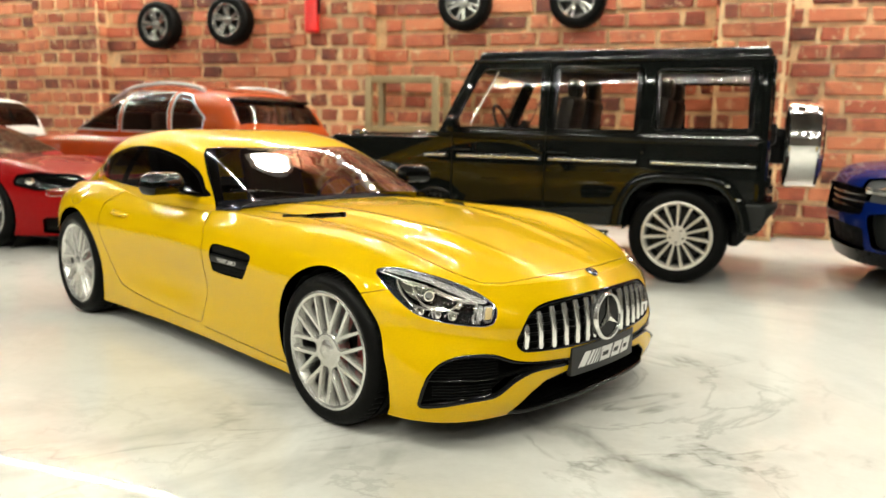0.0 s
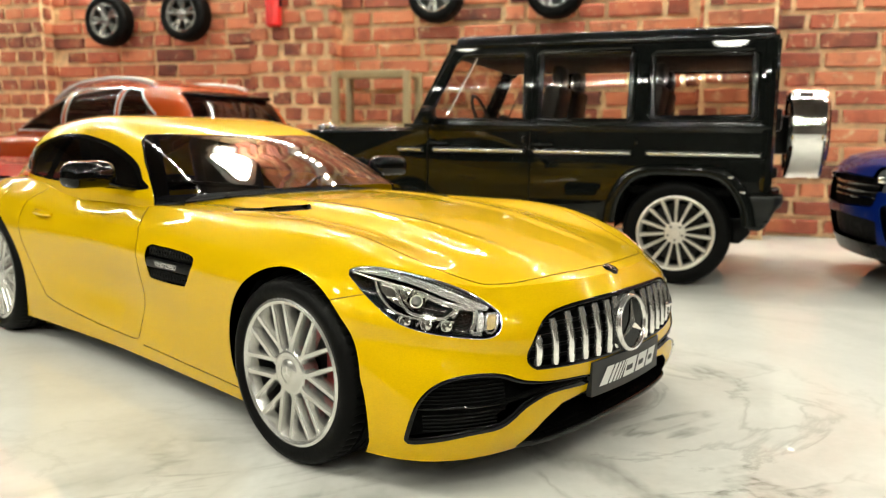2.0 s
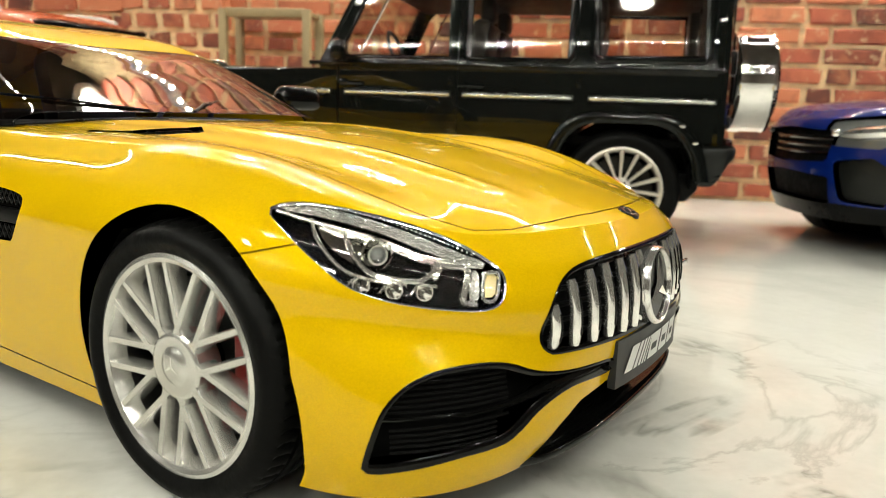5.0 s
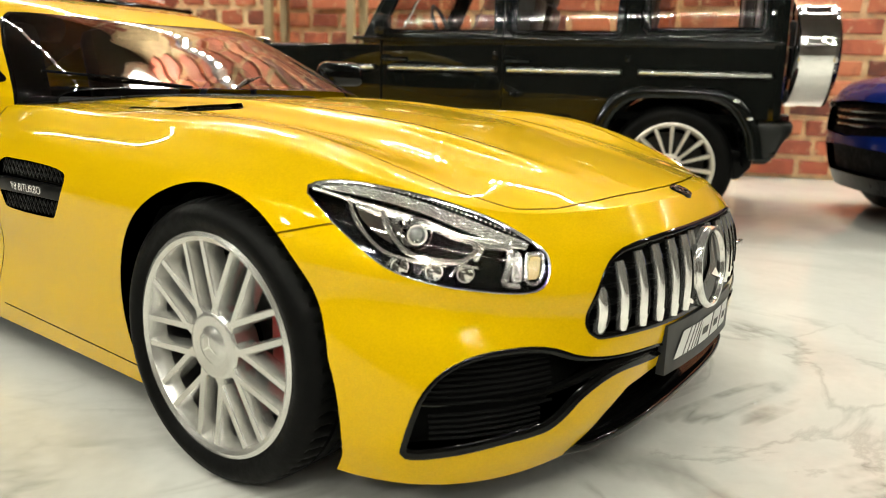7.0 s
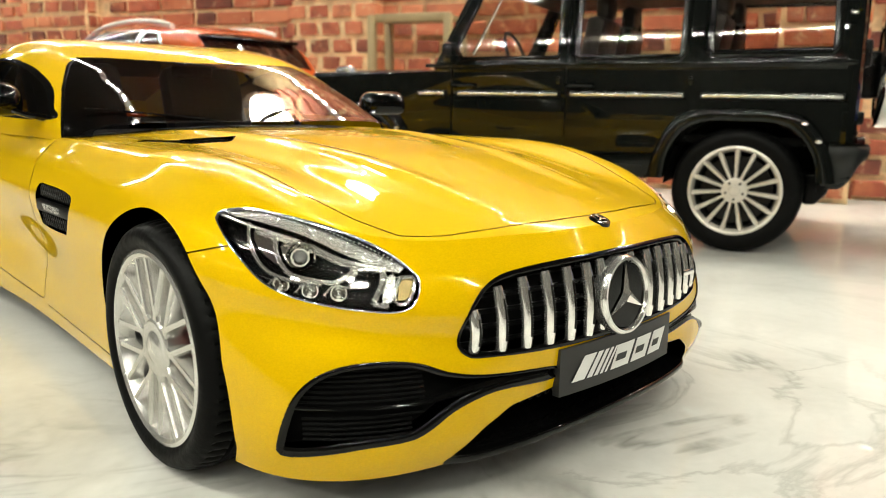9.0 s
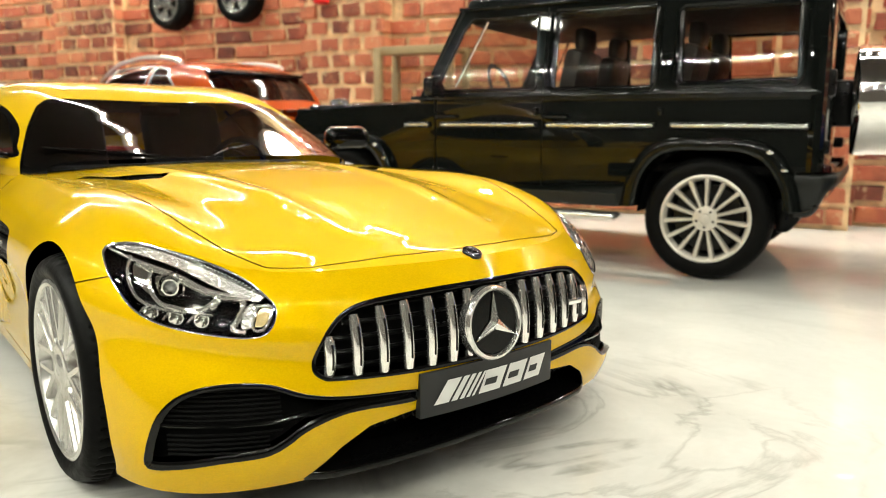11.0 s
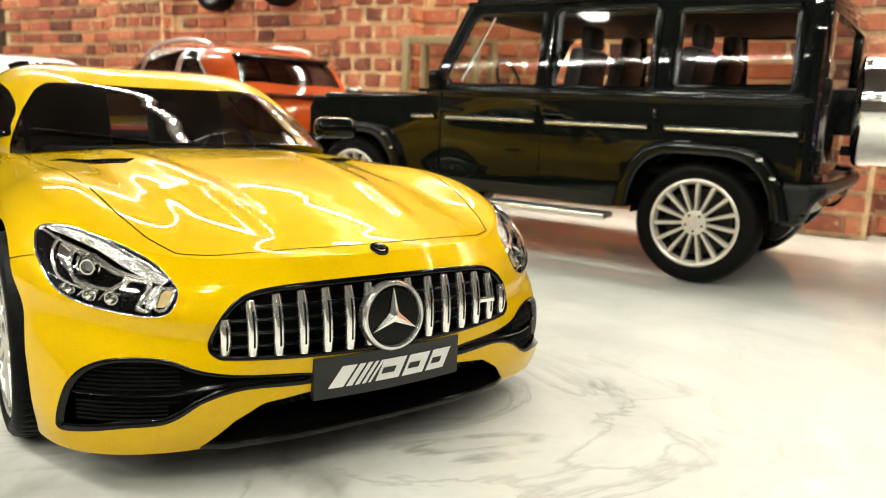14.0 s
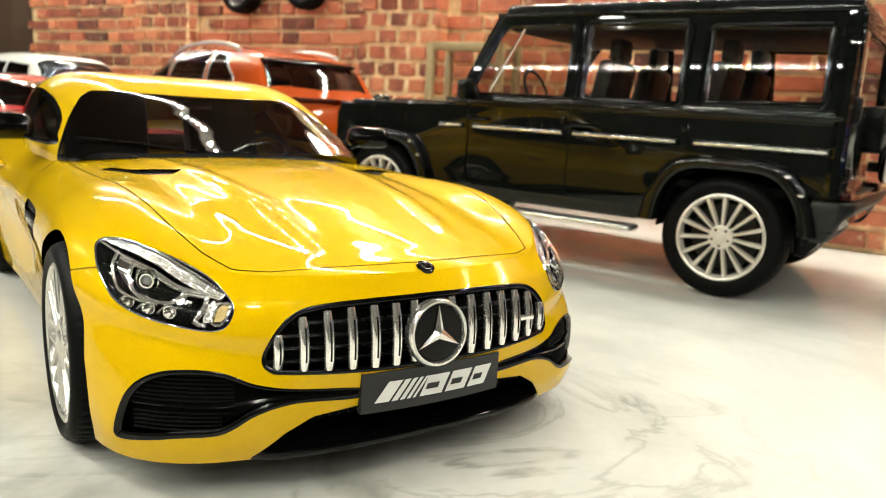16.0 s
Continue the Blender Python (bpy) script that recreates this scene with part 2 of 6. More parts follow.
def marble_material():
    m = bpy.data.materials.new("marble")
    m.use_nodes = True
    nt = m.node_tree
    b = nt.nodes["Principled BSDF"]
    co = nt.nodes.new("ShaderNodeTexCoord")

    def noise_node(scale, detail, dist=0.0, rough=0.55):
        n = nt.nodes.new("ShaderNodeTexNoise")
        n.inputs["Scale"].default_value, n.inputs["Detail"].default_value = scale, detail
        n.inputs["Distortion"].default_value, n.inputs["Roughness"].default_value = dist, rough
        nt.links.new(co.outputs["Object"], n.inputs["Vector"])
        return n

    def ramp(src, a, b_, c, d):
        r = nt.nodes.new("ShaderNodeMapRange")
        for i, v in enumerate((a, b_, c, d)):
            r.inputs[i + 1].default_value = v
        nt.links.new(src, r.inputs[0])
        return r.outputs[0]

    def math_node(op, x, y):
        n = nt.nodes.new("ShaderNodeMath")
        n.operation = op
        for i, v in enumerate((x, y)):
            if isinstance(v, (int, float)):
                n.inputs[i].default_value = v
            else:
                nt.links.new(v, n.inputs[i])
        return n.outputs[0]
    warp = noise_node(7.0, 6, 0.6)
    vein = math_node("ABSOLUTE", math_node("SUBTRACT", warp.outputs["Fac"], 0.5), 0)
    thin = ramp(vein, 0.0, 0.034, 1.0, 0.0)
    warp2 = noise_node(17.0, 8, 1.1)
    vein2 = ramp(math_node("ABSOLUTE", math_node("SUBTRACT", warp2.outputs["Fac"], 0.47), 0), 0.0, 0.020, 0.9, 0.0)
    patch = ramp(noise_node(4.0, 3).outputs["Fac"], 0.50, 0.70, 0.0, 0.8)
    # the large grey cloud in the stone before the coupe's nose
    off, far = nt.nodes.new("ShaderNodeVectorMath"), nt.nodes.new("ShaderNodeVectorMath")
    off.operation, far.operation = "MULTIPLY_ADD", "LENGTH"
    off.inputs[1].default_value, off.inputs[2].default_value = (18 / 0.80, 18 / 1.05, 0), (-0.98 / 0.80, -0.02 / 1.05, 0)
    nt.links.new(co.outputs["Object"], off.inputs[0]), nt.links.new(off.outputs[0], far.inputs[0])
    wob = math_node("ADD", far.outputs["Value"], math_node("MULTIPLY", math_node("SUBTRACT", warp2.outputs["Fac"], 0.5), 1.6))
    patch = math_node("MAXIMUM", patch, ramp(wob, 0.55, 1.15, 1.0, 0.0))
    cloud = ramp(noise_node(9.0, 5, 0.4).outputs["Fac"], 0.42, 0.75, 0.0, 0.35)
    dark = math_node("MULTIPLY", math_node("MAXIMUM", thin, math_node("MULTIPLY", vein2, 0.7)), math_node("ADD", patch, 0.20))
    smudge = math_node("ADD", ramp(noise_node(38, 6, 0.8).outputs["Fac"], 0.40, 0.75, 0.0, 0.10), ramp(noise_node(420, 3).outputs["Fac"], 0.35, 0.75, 0.0, 0.05))
    # grey bands with a darker, broken edge
    flow = noise_node(12.0, 5, 1.2).outputs["Fac"]
    band = ramp(flow, 0.49, 0.58, 0.0, 0.34)
    edge = math_node("MULTIPLY", ramp(math_node("ABSOLUTE", math_node("SUBTRACT", flow, 0.49), 0), 0.0, 0.018, 0.55, 0.0), ramp(noise_node(70, 4).outputs["Fac"], 0.42, 0.60, 0.0, 1.0))
    banded = math_node("MULTIPLY", math_node("ADD", math_node("MULTIPLY", band, 0.6), math_node("MULTIPLY", edge, 0.9)), math_node("ADD", patch, 0.08))
    # soft grey clouds with a fine grain inside the patches
    soft_grey = math_node("MULTIPLY", ramp(noise_node(16.0, 9, 0.5, 0.62).outputs["Fac"], 0.36, 0.66, 0.04, 0.42), patch)
    banded = math_node("ADD", banded, soft_grey)
    fac = math_node("MINIMUM", math_node("ADD", math_node("ADD", math_node("MULTIPLY", dark, 0.36), smudge), math_node("ADD", banded, math_node("MULTIPLY", cloud, math_node("MULTIPLY", patch, 0.5)))), 1.0)
    mix = nt.nodes.new("ShaderNodeMix")
    mix.data_type = "RGBA"
    mix.inputs[6].default_value, mix.inputs[7].default_value = (0.745, 0.738, 0.70, 1), (0.25, 0.245, 0.215, 1)
    nt.links.new(fac, mix.inputs[0]), nt.links.new(mix.outputs[2], b.inputs["Base Color"])
    b.inputs["Roughness"].default_value, b.inputs["Specular IOR Level"].default_value = 0.06, 0.40
    nt.links.new(ramp(noise_node(260, 3).outputs["Fac"], 0.3, 0.7, 0.012, 0.035), b.inputs["Roughness"])
    return m


def brick_material(name, dark=(0.085, 0.027, 0.019), mid=(0.42, 0.102, 0.052), pale=(0.60, 0.21, 0.10)):
    m = bpy.data.materials.new(name)
    m.use_nodes = True
    nt = m.node_tree
    b = nt.nodes["Principled BSDF"]
    info, co, n = nt.nodes.new("ShaderNodeObjectInfo"), nt.nodes.new("ShaderNodeTexCoord"), nt.nodes.new("ShaderNodeTexNoise")
    geo = nt.nodes.new("ShaderNodeNewGeometry")
    n.inputs["Scale"].default_value, n.inputs["Detail"].default_value = 90, 6
    nt.links.new(geo.outputs["Position"], n.inputs["Vector"])
    isl = nt.nodes.new("ShaderNodeMath")
    isl.operation = "ADD"
    nt.links.new(info.outputs["Random"], isl.inputs[0]), nt.links.new(geo.outputs["Random Per Island"], isl.inputs[1])
    fr = nt.nodes.new("ShaderNodeMath")
    fr.operation = "FRACT"
    nt.links.new(isl.outputs[0], fr.inputs[0])
    add = nt.nodes.new("ShaderNodeMath")
    add.operation = "MULTIPLY_ADD"
    add.inputs[1].default_value, add.inputs[2].default_value = 0.40, 0.0
    nt.links.new(n.outputs["Fac"], add.inputs[0])
    sm = nt.nodes.new("ShaderNodeMath")
    sm.operation = "MULTIPLY_ADD"
    sm.inputs[1].default_value = 0.78
    nt.links.new(fr.outputs[0], sm.inputs[0]), nt.links.new(add.outputs[0], sm.inputs[2])
    cr = nt.nodes.new("ShaderNodeValToRGB")
    cr.color_ramp.elements[0].position, cr.color_ramp.elements[0].color = 0.18, (*dark, 1)
    cr.color_ramp.elements[1].position, cr.color_ramp.elements[1].color = 0.95, (*pale, 1)
    e = cr.color_ramp.elements.new(0.5)
    e.color = (*mid, 1)
    nt.links.new(sm.outputs[0], cr.inputs[0])

    def stain(scale, detail, lo, hi, most, colour, src):
        """Blotches of another colour laid over src."""
        k, r, x = nt.nodes.new("ShaderNodeTexNoise"), nt.nodes.new("ShaderNodeMapRange"), nt.nodes.new("ShaderNodeMix")
        k.inputs["Scale"].default_value, k.inputs["Detail"].default_value, k.inputs["Roughness"].default_value = scale, detail, 0.65
        for i, v in enumerate((lo, hi, 0.0, most)):
            r.inputs[i + 1].default_value = v
        x.data_type = "RGBA"
        x.inputs[7].default_value = (*colour, 1)
        nt.links.new(geo.outputs["Position"], k.inputs["Vector"]), nt.links.new(k.outputs["Fac"], r.inputs[0])
        nt.links.new(r.outputs[0], x.inputs[0]), nt.links.new(src, x.inputs[6])
        return x.outputs[2]
    worn = stain(55, 5, 0.52, 0.68, 0.60, (0.13, 0.038, 0.024), cr.outputs[0])       # burnt patches
    worn = stain(38, 6, 0.55, 0.70, 0.65, (0.58, 0.20, 0.085), worn)                 # pale orange faces
    worn = stain(150, 5, 0.58, 0.68, 0.80, (0.66, 0.47, 0.27), worn)                 # mortar smears
    nt.links.new(worn, b.inputs["Base Color"])
    b.inputs["Roughness"].default_value = 0.7
    bp = nt.nodes.new("ShaderNodeBump")
    bp.inputs["Strength"].default_value, bp.inputs["Distance"].default_value = 0.5, 0.0005
    nt.links.new(n.outputs["Fac"], bp.inputs["Height"]), nt.links.new(bp.outputs[0], b.inputs["Normal"])
    return m


YELLOW = material("yellow_paint", (0.66, 0.412, 0.0006), 0.40, 0.18, coat=1.0, flake=0.16)
YELLOW.node_tree.nodes["Principled BSDF"].inputs["Coat IOR"].default_value = 1.38
YELLOW.node_tree.nodes["Principled BSDF"].inputs["Specular IOR Level"].default_value = 0.0
BLACK_PAINT = material("black_paint", (0.0017, 0.0028, 0.0023), 0.6, coat=1.0, grain=0.1)
BLACK_PAINT.node_tree.nodes["Principled BSDF"].inputs["Coat IOR"].default_value = 1.35
RED_PAINT = material("red_paint", (0.24, 0.0012, 0.002), 0.5, 0.0, coat=1.0, flake=0.08)
RED_PAINT.node_tree.nodes["Principled BSDF"].inputs["Coat IOR"].default_value = 1.22
ORANGE_PAINT = material("orange_paint", (0.34, 0.046, 0.003), 0.5, 0.0, coat=1.0, flake=0.08)
WHITE_PAINT = material("white_paint", (0.75, 0.74, 0.71), 0.3, coat=1.0, grain=0.03)
BLUE_PAINT = material("blue_paint", (0.0010, 0.012, 0.13), 0.5, 0.0, coat=1.0, flake=0.08)
BLUE_PAINT.node_tree.nodes["Principled BSDF"].inputs["Coat IOR"].default_value = 1.36
GLOSS_BLACK = material("gloss_black_plastic", (0.002, 0.002, 0.002), 0.08, grain=0.15, spec=0.27)
SATIN_BLACK = material("satin_black_plastic", (0.003, 0.003, 0.003), 0.30, grain=0.2, relief=0.1, spec=0.12)
GREY_PLASTIC = material("grey_plastic", (0.007, 0.008, 0.0075), 0.42, grain=0.15, spec=0.3)
DARK = material("dark_cavity", (0.003, 0.003, 0.003), 0.8, grain=0.3, spec=0.1)
RUBBER = material("tyre_rubber", (0.003, 0.003, 0.0029), 0.5, grain=0.25, scale=900, relief=0.2, spec=0.07)
SILVER = material("silver_rim_paint", (0.70, 0.69, 0.665), 0.25, 0.85, grain=0.05)
PALE_RIM = material("pale_rim_paint", (0.66, 0.62, 0.56), 0.36, 0.5, grain=0.05)
BARREL = material("rim_barrel", (0.015, 0.0145, 0.014), 0.45, 0.3, grain=0.1)
CHROME = material("chrome", (0.90, 0.89, 0.87), 0.04, 1.0, grain=0.02)
FACETED = material("faceted_chrome", (0.93, 0.92, 0.90), 0.16, 0.80, grain=0.12, scale=1500, relief=0.8)
SATIN_SILVER = material("satin_silver", (0.82, 0.81, 0.78), 0.22, 0.5, grain=0.04)
DULL_SILVER = material("dull_silver", (0.38, 0.37, 0.35), 0.22, 0.8, grain=0.06)
BRIGHT = material("bright_trim", (0.93, 0.92, 0.90), 0.10, 0.90, grain=0.04)
LENS_GLASS = material("lens_glass", (0.35, 0.36, 0.37), 0.03, 0.6, coat=1.0, grain=0.02)
BRAKE = material("brake_metal", (0.03, 0.029, 0.028), 0.4, 0.8, grain=0.2)
CALIPER = material("red_caliper", (0.35, 0.02, 0.02), 0.35, grain=0.1)
LEATHER = material("dark_upholstery", (0.02, 0.019, 0.02), 0.55, grain=0.25, relief=0.3)
TAN = material("tan_upholstery", (0.10, 0.05, 0.035), 0.55, grain=0.2, relief=0.3)
PLATE_BLACK = material("plate_black", (0.010, 0.011, 0.012), 0.45, grain=0.1)
PLATE_WHITE = material("plate_print", (0.72, 0.72, 0.70), 0.5, grain=0.05)
AMBER = material("amber_lens", (0.62, 0.47, 0.20), 0.2, coat=0.5, grain=0.1)
SMOKED_RED = material("smoked_red_lens", (0.03, 0.003, 0.003), 0.15, coat=0.5, grain=0.1)
RED_LENS = material("red_lens", (0.16, 0.006, 0.006), 0.15, coat=1.0, grain=0.1)
LAMP_HOUSING = material("lamp_housing", (0.05, 0.05, 0.05), 0.18, 0.6, grain=0.1)
CLEAR = glass("clear_lens", (0.96, 0.96, 0.95))
SMOKED = glass("smoked_glass", (0.30, 0.30, 0.31))
REAR_TINT = glass("rear_tinted_glass", (0.78, 0.72, 0.67))
SUV_GLASS = glass("tinted_glass", (0.88, 0.84, 0.80))
DARK_GLASS = glass("dark_glass", (0.10, 0.095, 0.095))
MID_GLASS = glass("brown_tinted_glass", (0.50, 0.44, 0.41))
MARBLE = marble_material()
BRICK = brick_material("red_brick")
PALE_BRICK = brick_material("pale_brick", (0.14, 0.040, 0.025), (0.42, 0.112, 0.055), (0.58, 0.21, 0.10))
MORTAR = material("mortar", (0.82, 0.60, 0.34), 0.85, grain=0.35, scale=160, relief=0.6)
BEIGE_METAL = material("beige_rack_paint", (0.31, 0.23, 0.115), 0.5, grain=0.12)
RED_PLASTIC = material("red_plastic", (0.60, 0.012, 0.01), 0.35, grain=0.08)
WALL_PLAIN = material("plain_room_paint", (0.05, 0.043, 0.036), 0.8, grain=0.1, scale=40)
CEILING_PAINT = material("dim_ceiling", (0.03, 0.027, 0.024), 0.8, grain=0.1, scale=40)
WOOD_DARK = material("dark_wood", (0.05, 0.028, 0.016), 0.5, grain=0.3, scale=120)
LED = material("led_glow", (1, 1, 1), 0.5, emit=((0.97, 0.965, 0.82), LED_POWER))
LAMP = material("lamp_glow", (1, 1, 1), 0.5, emit=((0.97, 0.965, 0.82), LAMP_POWER))


# ---------------------------------------------------------------- building tools
def thing(name, label, category, x=0, y=0, z=0, rz=0, group="", kind=""):
    """An Empty at a thing's base; x, y, z in full-size metres of the models."""
    ob = new(name)
    ob.empty_display_size = 0.01
    ob.matrix_basis = pose(x * S, y * S, z * S, 0, 0, rz)
    return tagged(ob, label, category, group, kind)


def part(name, shape, mat, parent, label="", smooth=True, kind=""):
    """Links a Sheet, a bmesh or (V, F) as ONE mesh under a thing or a part."""
    me = bpy.data.meshes.new(name)
    normals = None
    if isinstance(shape, Sheet):
        me.from_pydata((shape.V * S).tolist(), [], shape.F)
        normals = shape.N
    elif isinstance(shape, bmesh.types.BMesh):
        bmesh.ops.scale(shape, vec=(S, S, S), verts=shape.verts)
        shape.to_mesh(me)
        shape.free()
    else:
        me.from_pydata([[c * S for c in v] for v in shape[0]], [], [tuple(f) for f in shape[1]])
    me.materials.append(mat)
    if smooth:
        me.polygons.foreach_set("use_smooth", [True] * len(me.polygons))
    if normals is not None and len(normals):
        ln = np.maximum(np.linalg.norm(normals, axis=1, keepdims=True), 1e-9)
        me.normals_split_custom_set_from_vertices((normals / ln).tolist())
    elif smooth:
        me.set_sharp_from_angle(angle=radians(35))
    ob = new(name, me)
    if parent is not None:
        ob.parent = parent
    return tagged(ob, label, kind=kind)


def box(cx, cy, cz, sx, sy, sz, bevel=0.0, seg=2, taper=None):
    """A bevelled box; taper: (x, y) scale of its top."""
    bm = bmesh.new()
    bmesh.ops.create_cube(bm, size=1)
    for v in bm.verts:
        k = taper if taper and v.co.z > 0 else (1, 1)
        v.co = Vector((v.co.x * sx * k[0], v.co.y * sy * k[1], v.co.z * sz))
    if bevel:
        bmesh.ops.bevel(bm, geom=bm.edges[:], offset=bevel, segments=seg, profile=0.5, affect="EDGES")
    bmesh.ops.translate(bm, vec=(cx, cy, cz), verts=bm.verts)
    return bm


def turned(bm, m):
    bmesh.ops.transform(bm, matrix=m, verts=bm.verts)
    return bm


def merged(*bms):
    out = bmesh.new()
    for b in bms:
        me = bpy.data.meshes.new("tmp")
        b.to_mesh(me)
        b.free()
        out.from_mesh(me)
        bpy.data.meshes.remove(me)
    return out


def lathe(profile, n=48, axis="y", arc=2 * math.pi):
    """A profile of (radius, offset along the axis) turned about an axis."""
    V, F, k = [], [], len(profile)
    closed = abs(arc - 2 * math.pi) < 1e-6
    for i in range(n if closed else n + 1):
        a = arc * i / n
        for r, o in profile:
            c, s = r * math.cos(a), r * math.sin(a)
            V.append({"y": (c, o, s), "z": (c, s, o), "x": (o, c, s)}[axis])
    for i in range(n):
        for j in range(k - 1):
            a, b = i * k + j, ((i + 1) % n if closed else i + 1) * k + j
            F.append((a, b, b + 1, a + 1))
    bm = bmesh.new()
    vs = [bm.verts.new(v) for v in V]
    for f in F:
        q = list(dict.fromkeys(vs[i] for i in f))
        if len(q) > 2:
            bm.faces.new(q)
    bmesh.ops.remove_doubles(bm, verts=bm.verts, dist=1e-6)
    bmesh.ops.recalc_face_normals(bm, faces=bm.faces)
    return bm


def rod(points, r, sides=8, flat=1.0, caps=True):
    """A round or flattened bar along points; r may be a list of radii."""
    P = [Vector(p) for p in points]
    rs = r if isinstance(r, (list, tuple)) else [r] * len(P)
    bm, rings = bmesh.new(), []
    for i, p in enumerate(P):
        d = (P[min(i + 1, len(P) - 1)] - P[max(i - 1, 0)]).normalized()
        up = Vector((0, 0, 1)) if abs(d.z) < 0.9 else Vector((1, 0, 0))
        a = d.cross(up).normalized()
        b = a.cross(d).normalized()
        rings.append([bm.verts.new(p + rs[i] * (math.cos(t) * a + flat * math.sin(t) * b))
                      for t in (2 * math.pi * k / sides for k in range(sides))])
    for q, w in zip(rings[:-1], rings[1:]):
        for k in range(sides):
            bm.faces.new((q[k], q[(k + 1) % sides], w[(k + 1) % sides], w[k]))
    if caps:
        bm.faces.new(rings[0][::-1]), bm.faces.new(rings[-1])
    bmesh.ops.recalc_face_normals(bm, faces=bm.faces)
    return bm


def slab(poly, depth, plane="xz", at=0.0, bevel=0.0, seg=2):
    """A flat polygon with thickness; plane names its two axes, depth runs along the third from at."""
    ax = {"xz": lambda a, b, c: (a, c, b), "yz": lambda a, b, c: (c, a, b), "xy": lambda a, b, c: (a, b, c)}[plane]
    bm = bmesh.new()
    lo, hi = [bm.verts.new(ax(a, b, at)) for a, b in poly], [bm.verts.new(ax(a, b, at + depth)) for a, b in poly]
    bm.faces.new(lo), bm.faces.new(hi[::-1])
    n = len(poly)
    for i in range(n):
        bm.faces.new((lo[i], hi[i], hi[(i + 1) % n], lo[(i + 1) % n]))
    bmesh.ops.recalc_face_normals(bm, faces=bm.faces)
    if bevel:
        bmesh.ops.bevel(bm, geom=bm.edges[:], offset=bevel, segments=seg, profile=0.5, affect="EDGES")
    return bm


def solid(sheet, thick):
    """A sheet with a back and rims."""
    back = sheet.moved(-thick)
    back = Sheet(back.V, -back.N, [f[::-1] for f in back.F])
    return sheet + sheet.walls(thick) + back


def ellipsoid(c, r, seg=20, rings=12):
    bm = bmesh.new()
    bmesh.ops.create_uvsphere(bm, u_segments=seg, v_segments=rings, radius=1)
    for v in bm.verts:
        v.co = Vector((c[0] + v.co.x * r[0], c[1] + v.co.y * r[1], c[2] + v.co.z * r[2]))
    return bm


def tyre_shape(r, w, rim, tread=60, grooves=True):
    """A tyre about the y axis with a rounded shoulder, sidewall rings and tread blocks."""
    h = w / 2
    prof = [(rim - 0.012, h * 0.78), (rim + 0.004, h * 0.90), (rim + 0.018, h * 0.97), (rim + (r - rim) * 0.42, h), (rim + (r - rim) * 0.62, h * 0.975),
            (rim + (r - rim) * 0.79, h * 0.90), (rim + (r - rim) * 0.91, h * 0.77), (rim + (r - rim) * 0.975, h * 0.62), (r, h * 0.48)]
    for g in (0.36, 0.0, -0.36):
        prof += [(r, h * (g + 0.05)), (r - 0.012, h * (g + 0.04)), (r - 0.012, h * (g - 0.04)), (r, h * (g - 0.05))]
    prof += [(a, -b) for a, b in prof[8::-1]]
    bm = lathe(prof, 240 if grooves else 64)
    if grooves:
        for v in bm.verts:
            q, k = math.hypot(v.co.x, v.co.z), round((math.atan2(v.co.z, v.co.x) / (2 * math.pi) % 1) * 240 + (2 if v.co.y > 0 else 0)) % 4
            if k == 0 and h * 0.45 < abs(v.co.y) < h * 0.70 and q > r - 0.02:
                v.co.x, v.co.z = v.co.x * (1 - 0.008 / q), v.co.z * (1 - 0.008 / q)
    return bm


def spoke(r0, r1, a0, a1, w0, w1, y0, y1, depth):
    """One bar of a rim from (radius, angle) to (radius, angle) in the wheel's plane, its face at y0 to y1."""
    return flat_bar(Vector((r0 * math.sin(a0), y0, r0 * math.cos(a0))), Vector((r1 * math.sin(a1), y1, r1 * math.cos(a1))), w0, w1, depth)


def flat_bar(p, q, w0, w1, depth):
    """A flat-faced bar with soft edges from p to q, its face towards +y."""
    d = (q - p).normalized()
    n = d.cross(Vector((0, 1, 0))).normalized()
    bm = bmesh.new()
    rings = []
    for t in (0.0, 0.35, 0.7, 1.0):
        c, w = p.lerp(q, t), w0 + (w1 - w0) * t
        rings.append([bm.verts.new(c + n * (k * w) + Vector((0, dy, 0))) for k, dy in
                      ((-0.5, -depth), (-0.5, -0.008), (-0.32, 0.0), (0.32, 0.0), (0.5, -0.008), (0.5, -depth))])
    for u, v in zip(rings[:-1], rings[1:]):
        for k in range(6):
            bm.faces.new((u[k], u[(k + 1) % 6], v[(k + 1) % 6], v[k]))
    bm.faces.new(rings[0][::-1]), bm.faces.new(rings[-1])
    bmesh.ops.recalc_face_normals(bm, faces=bm.faces)
    return bm


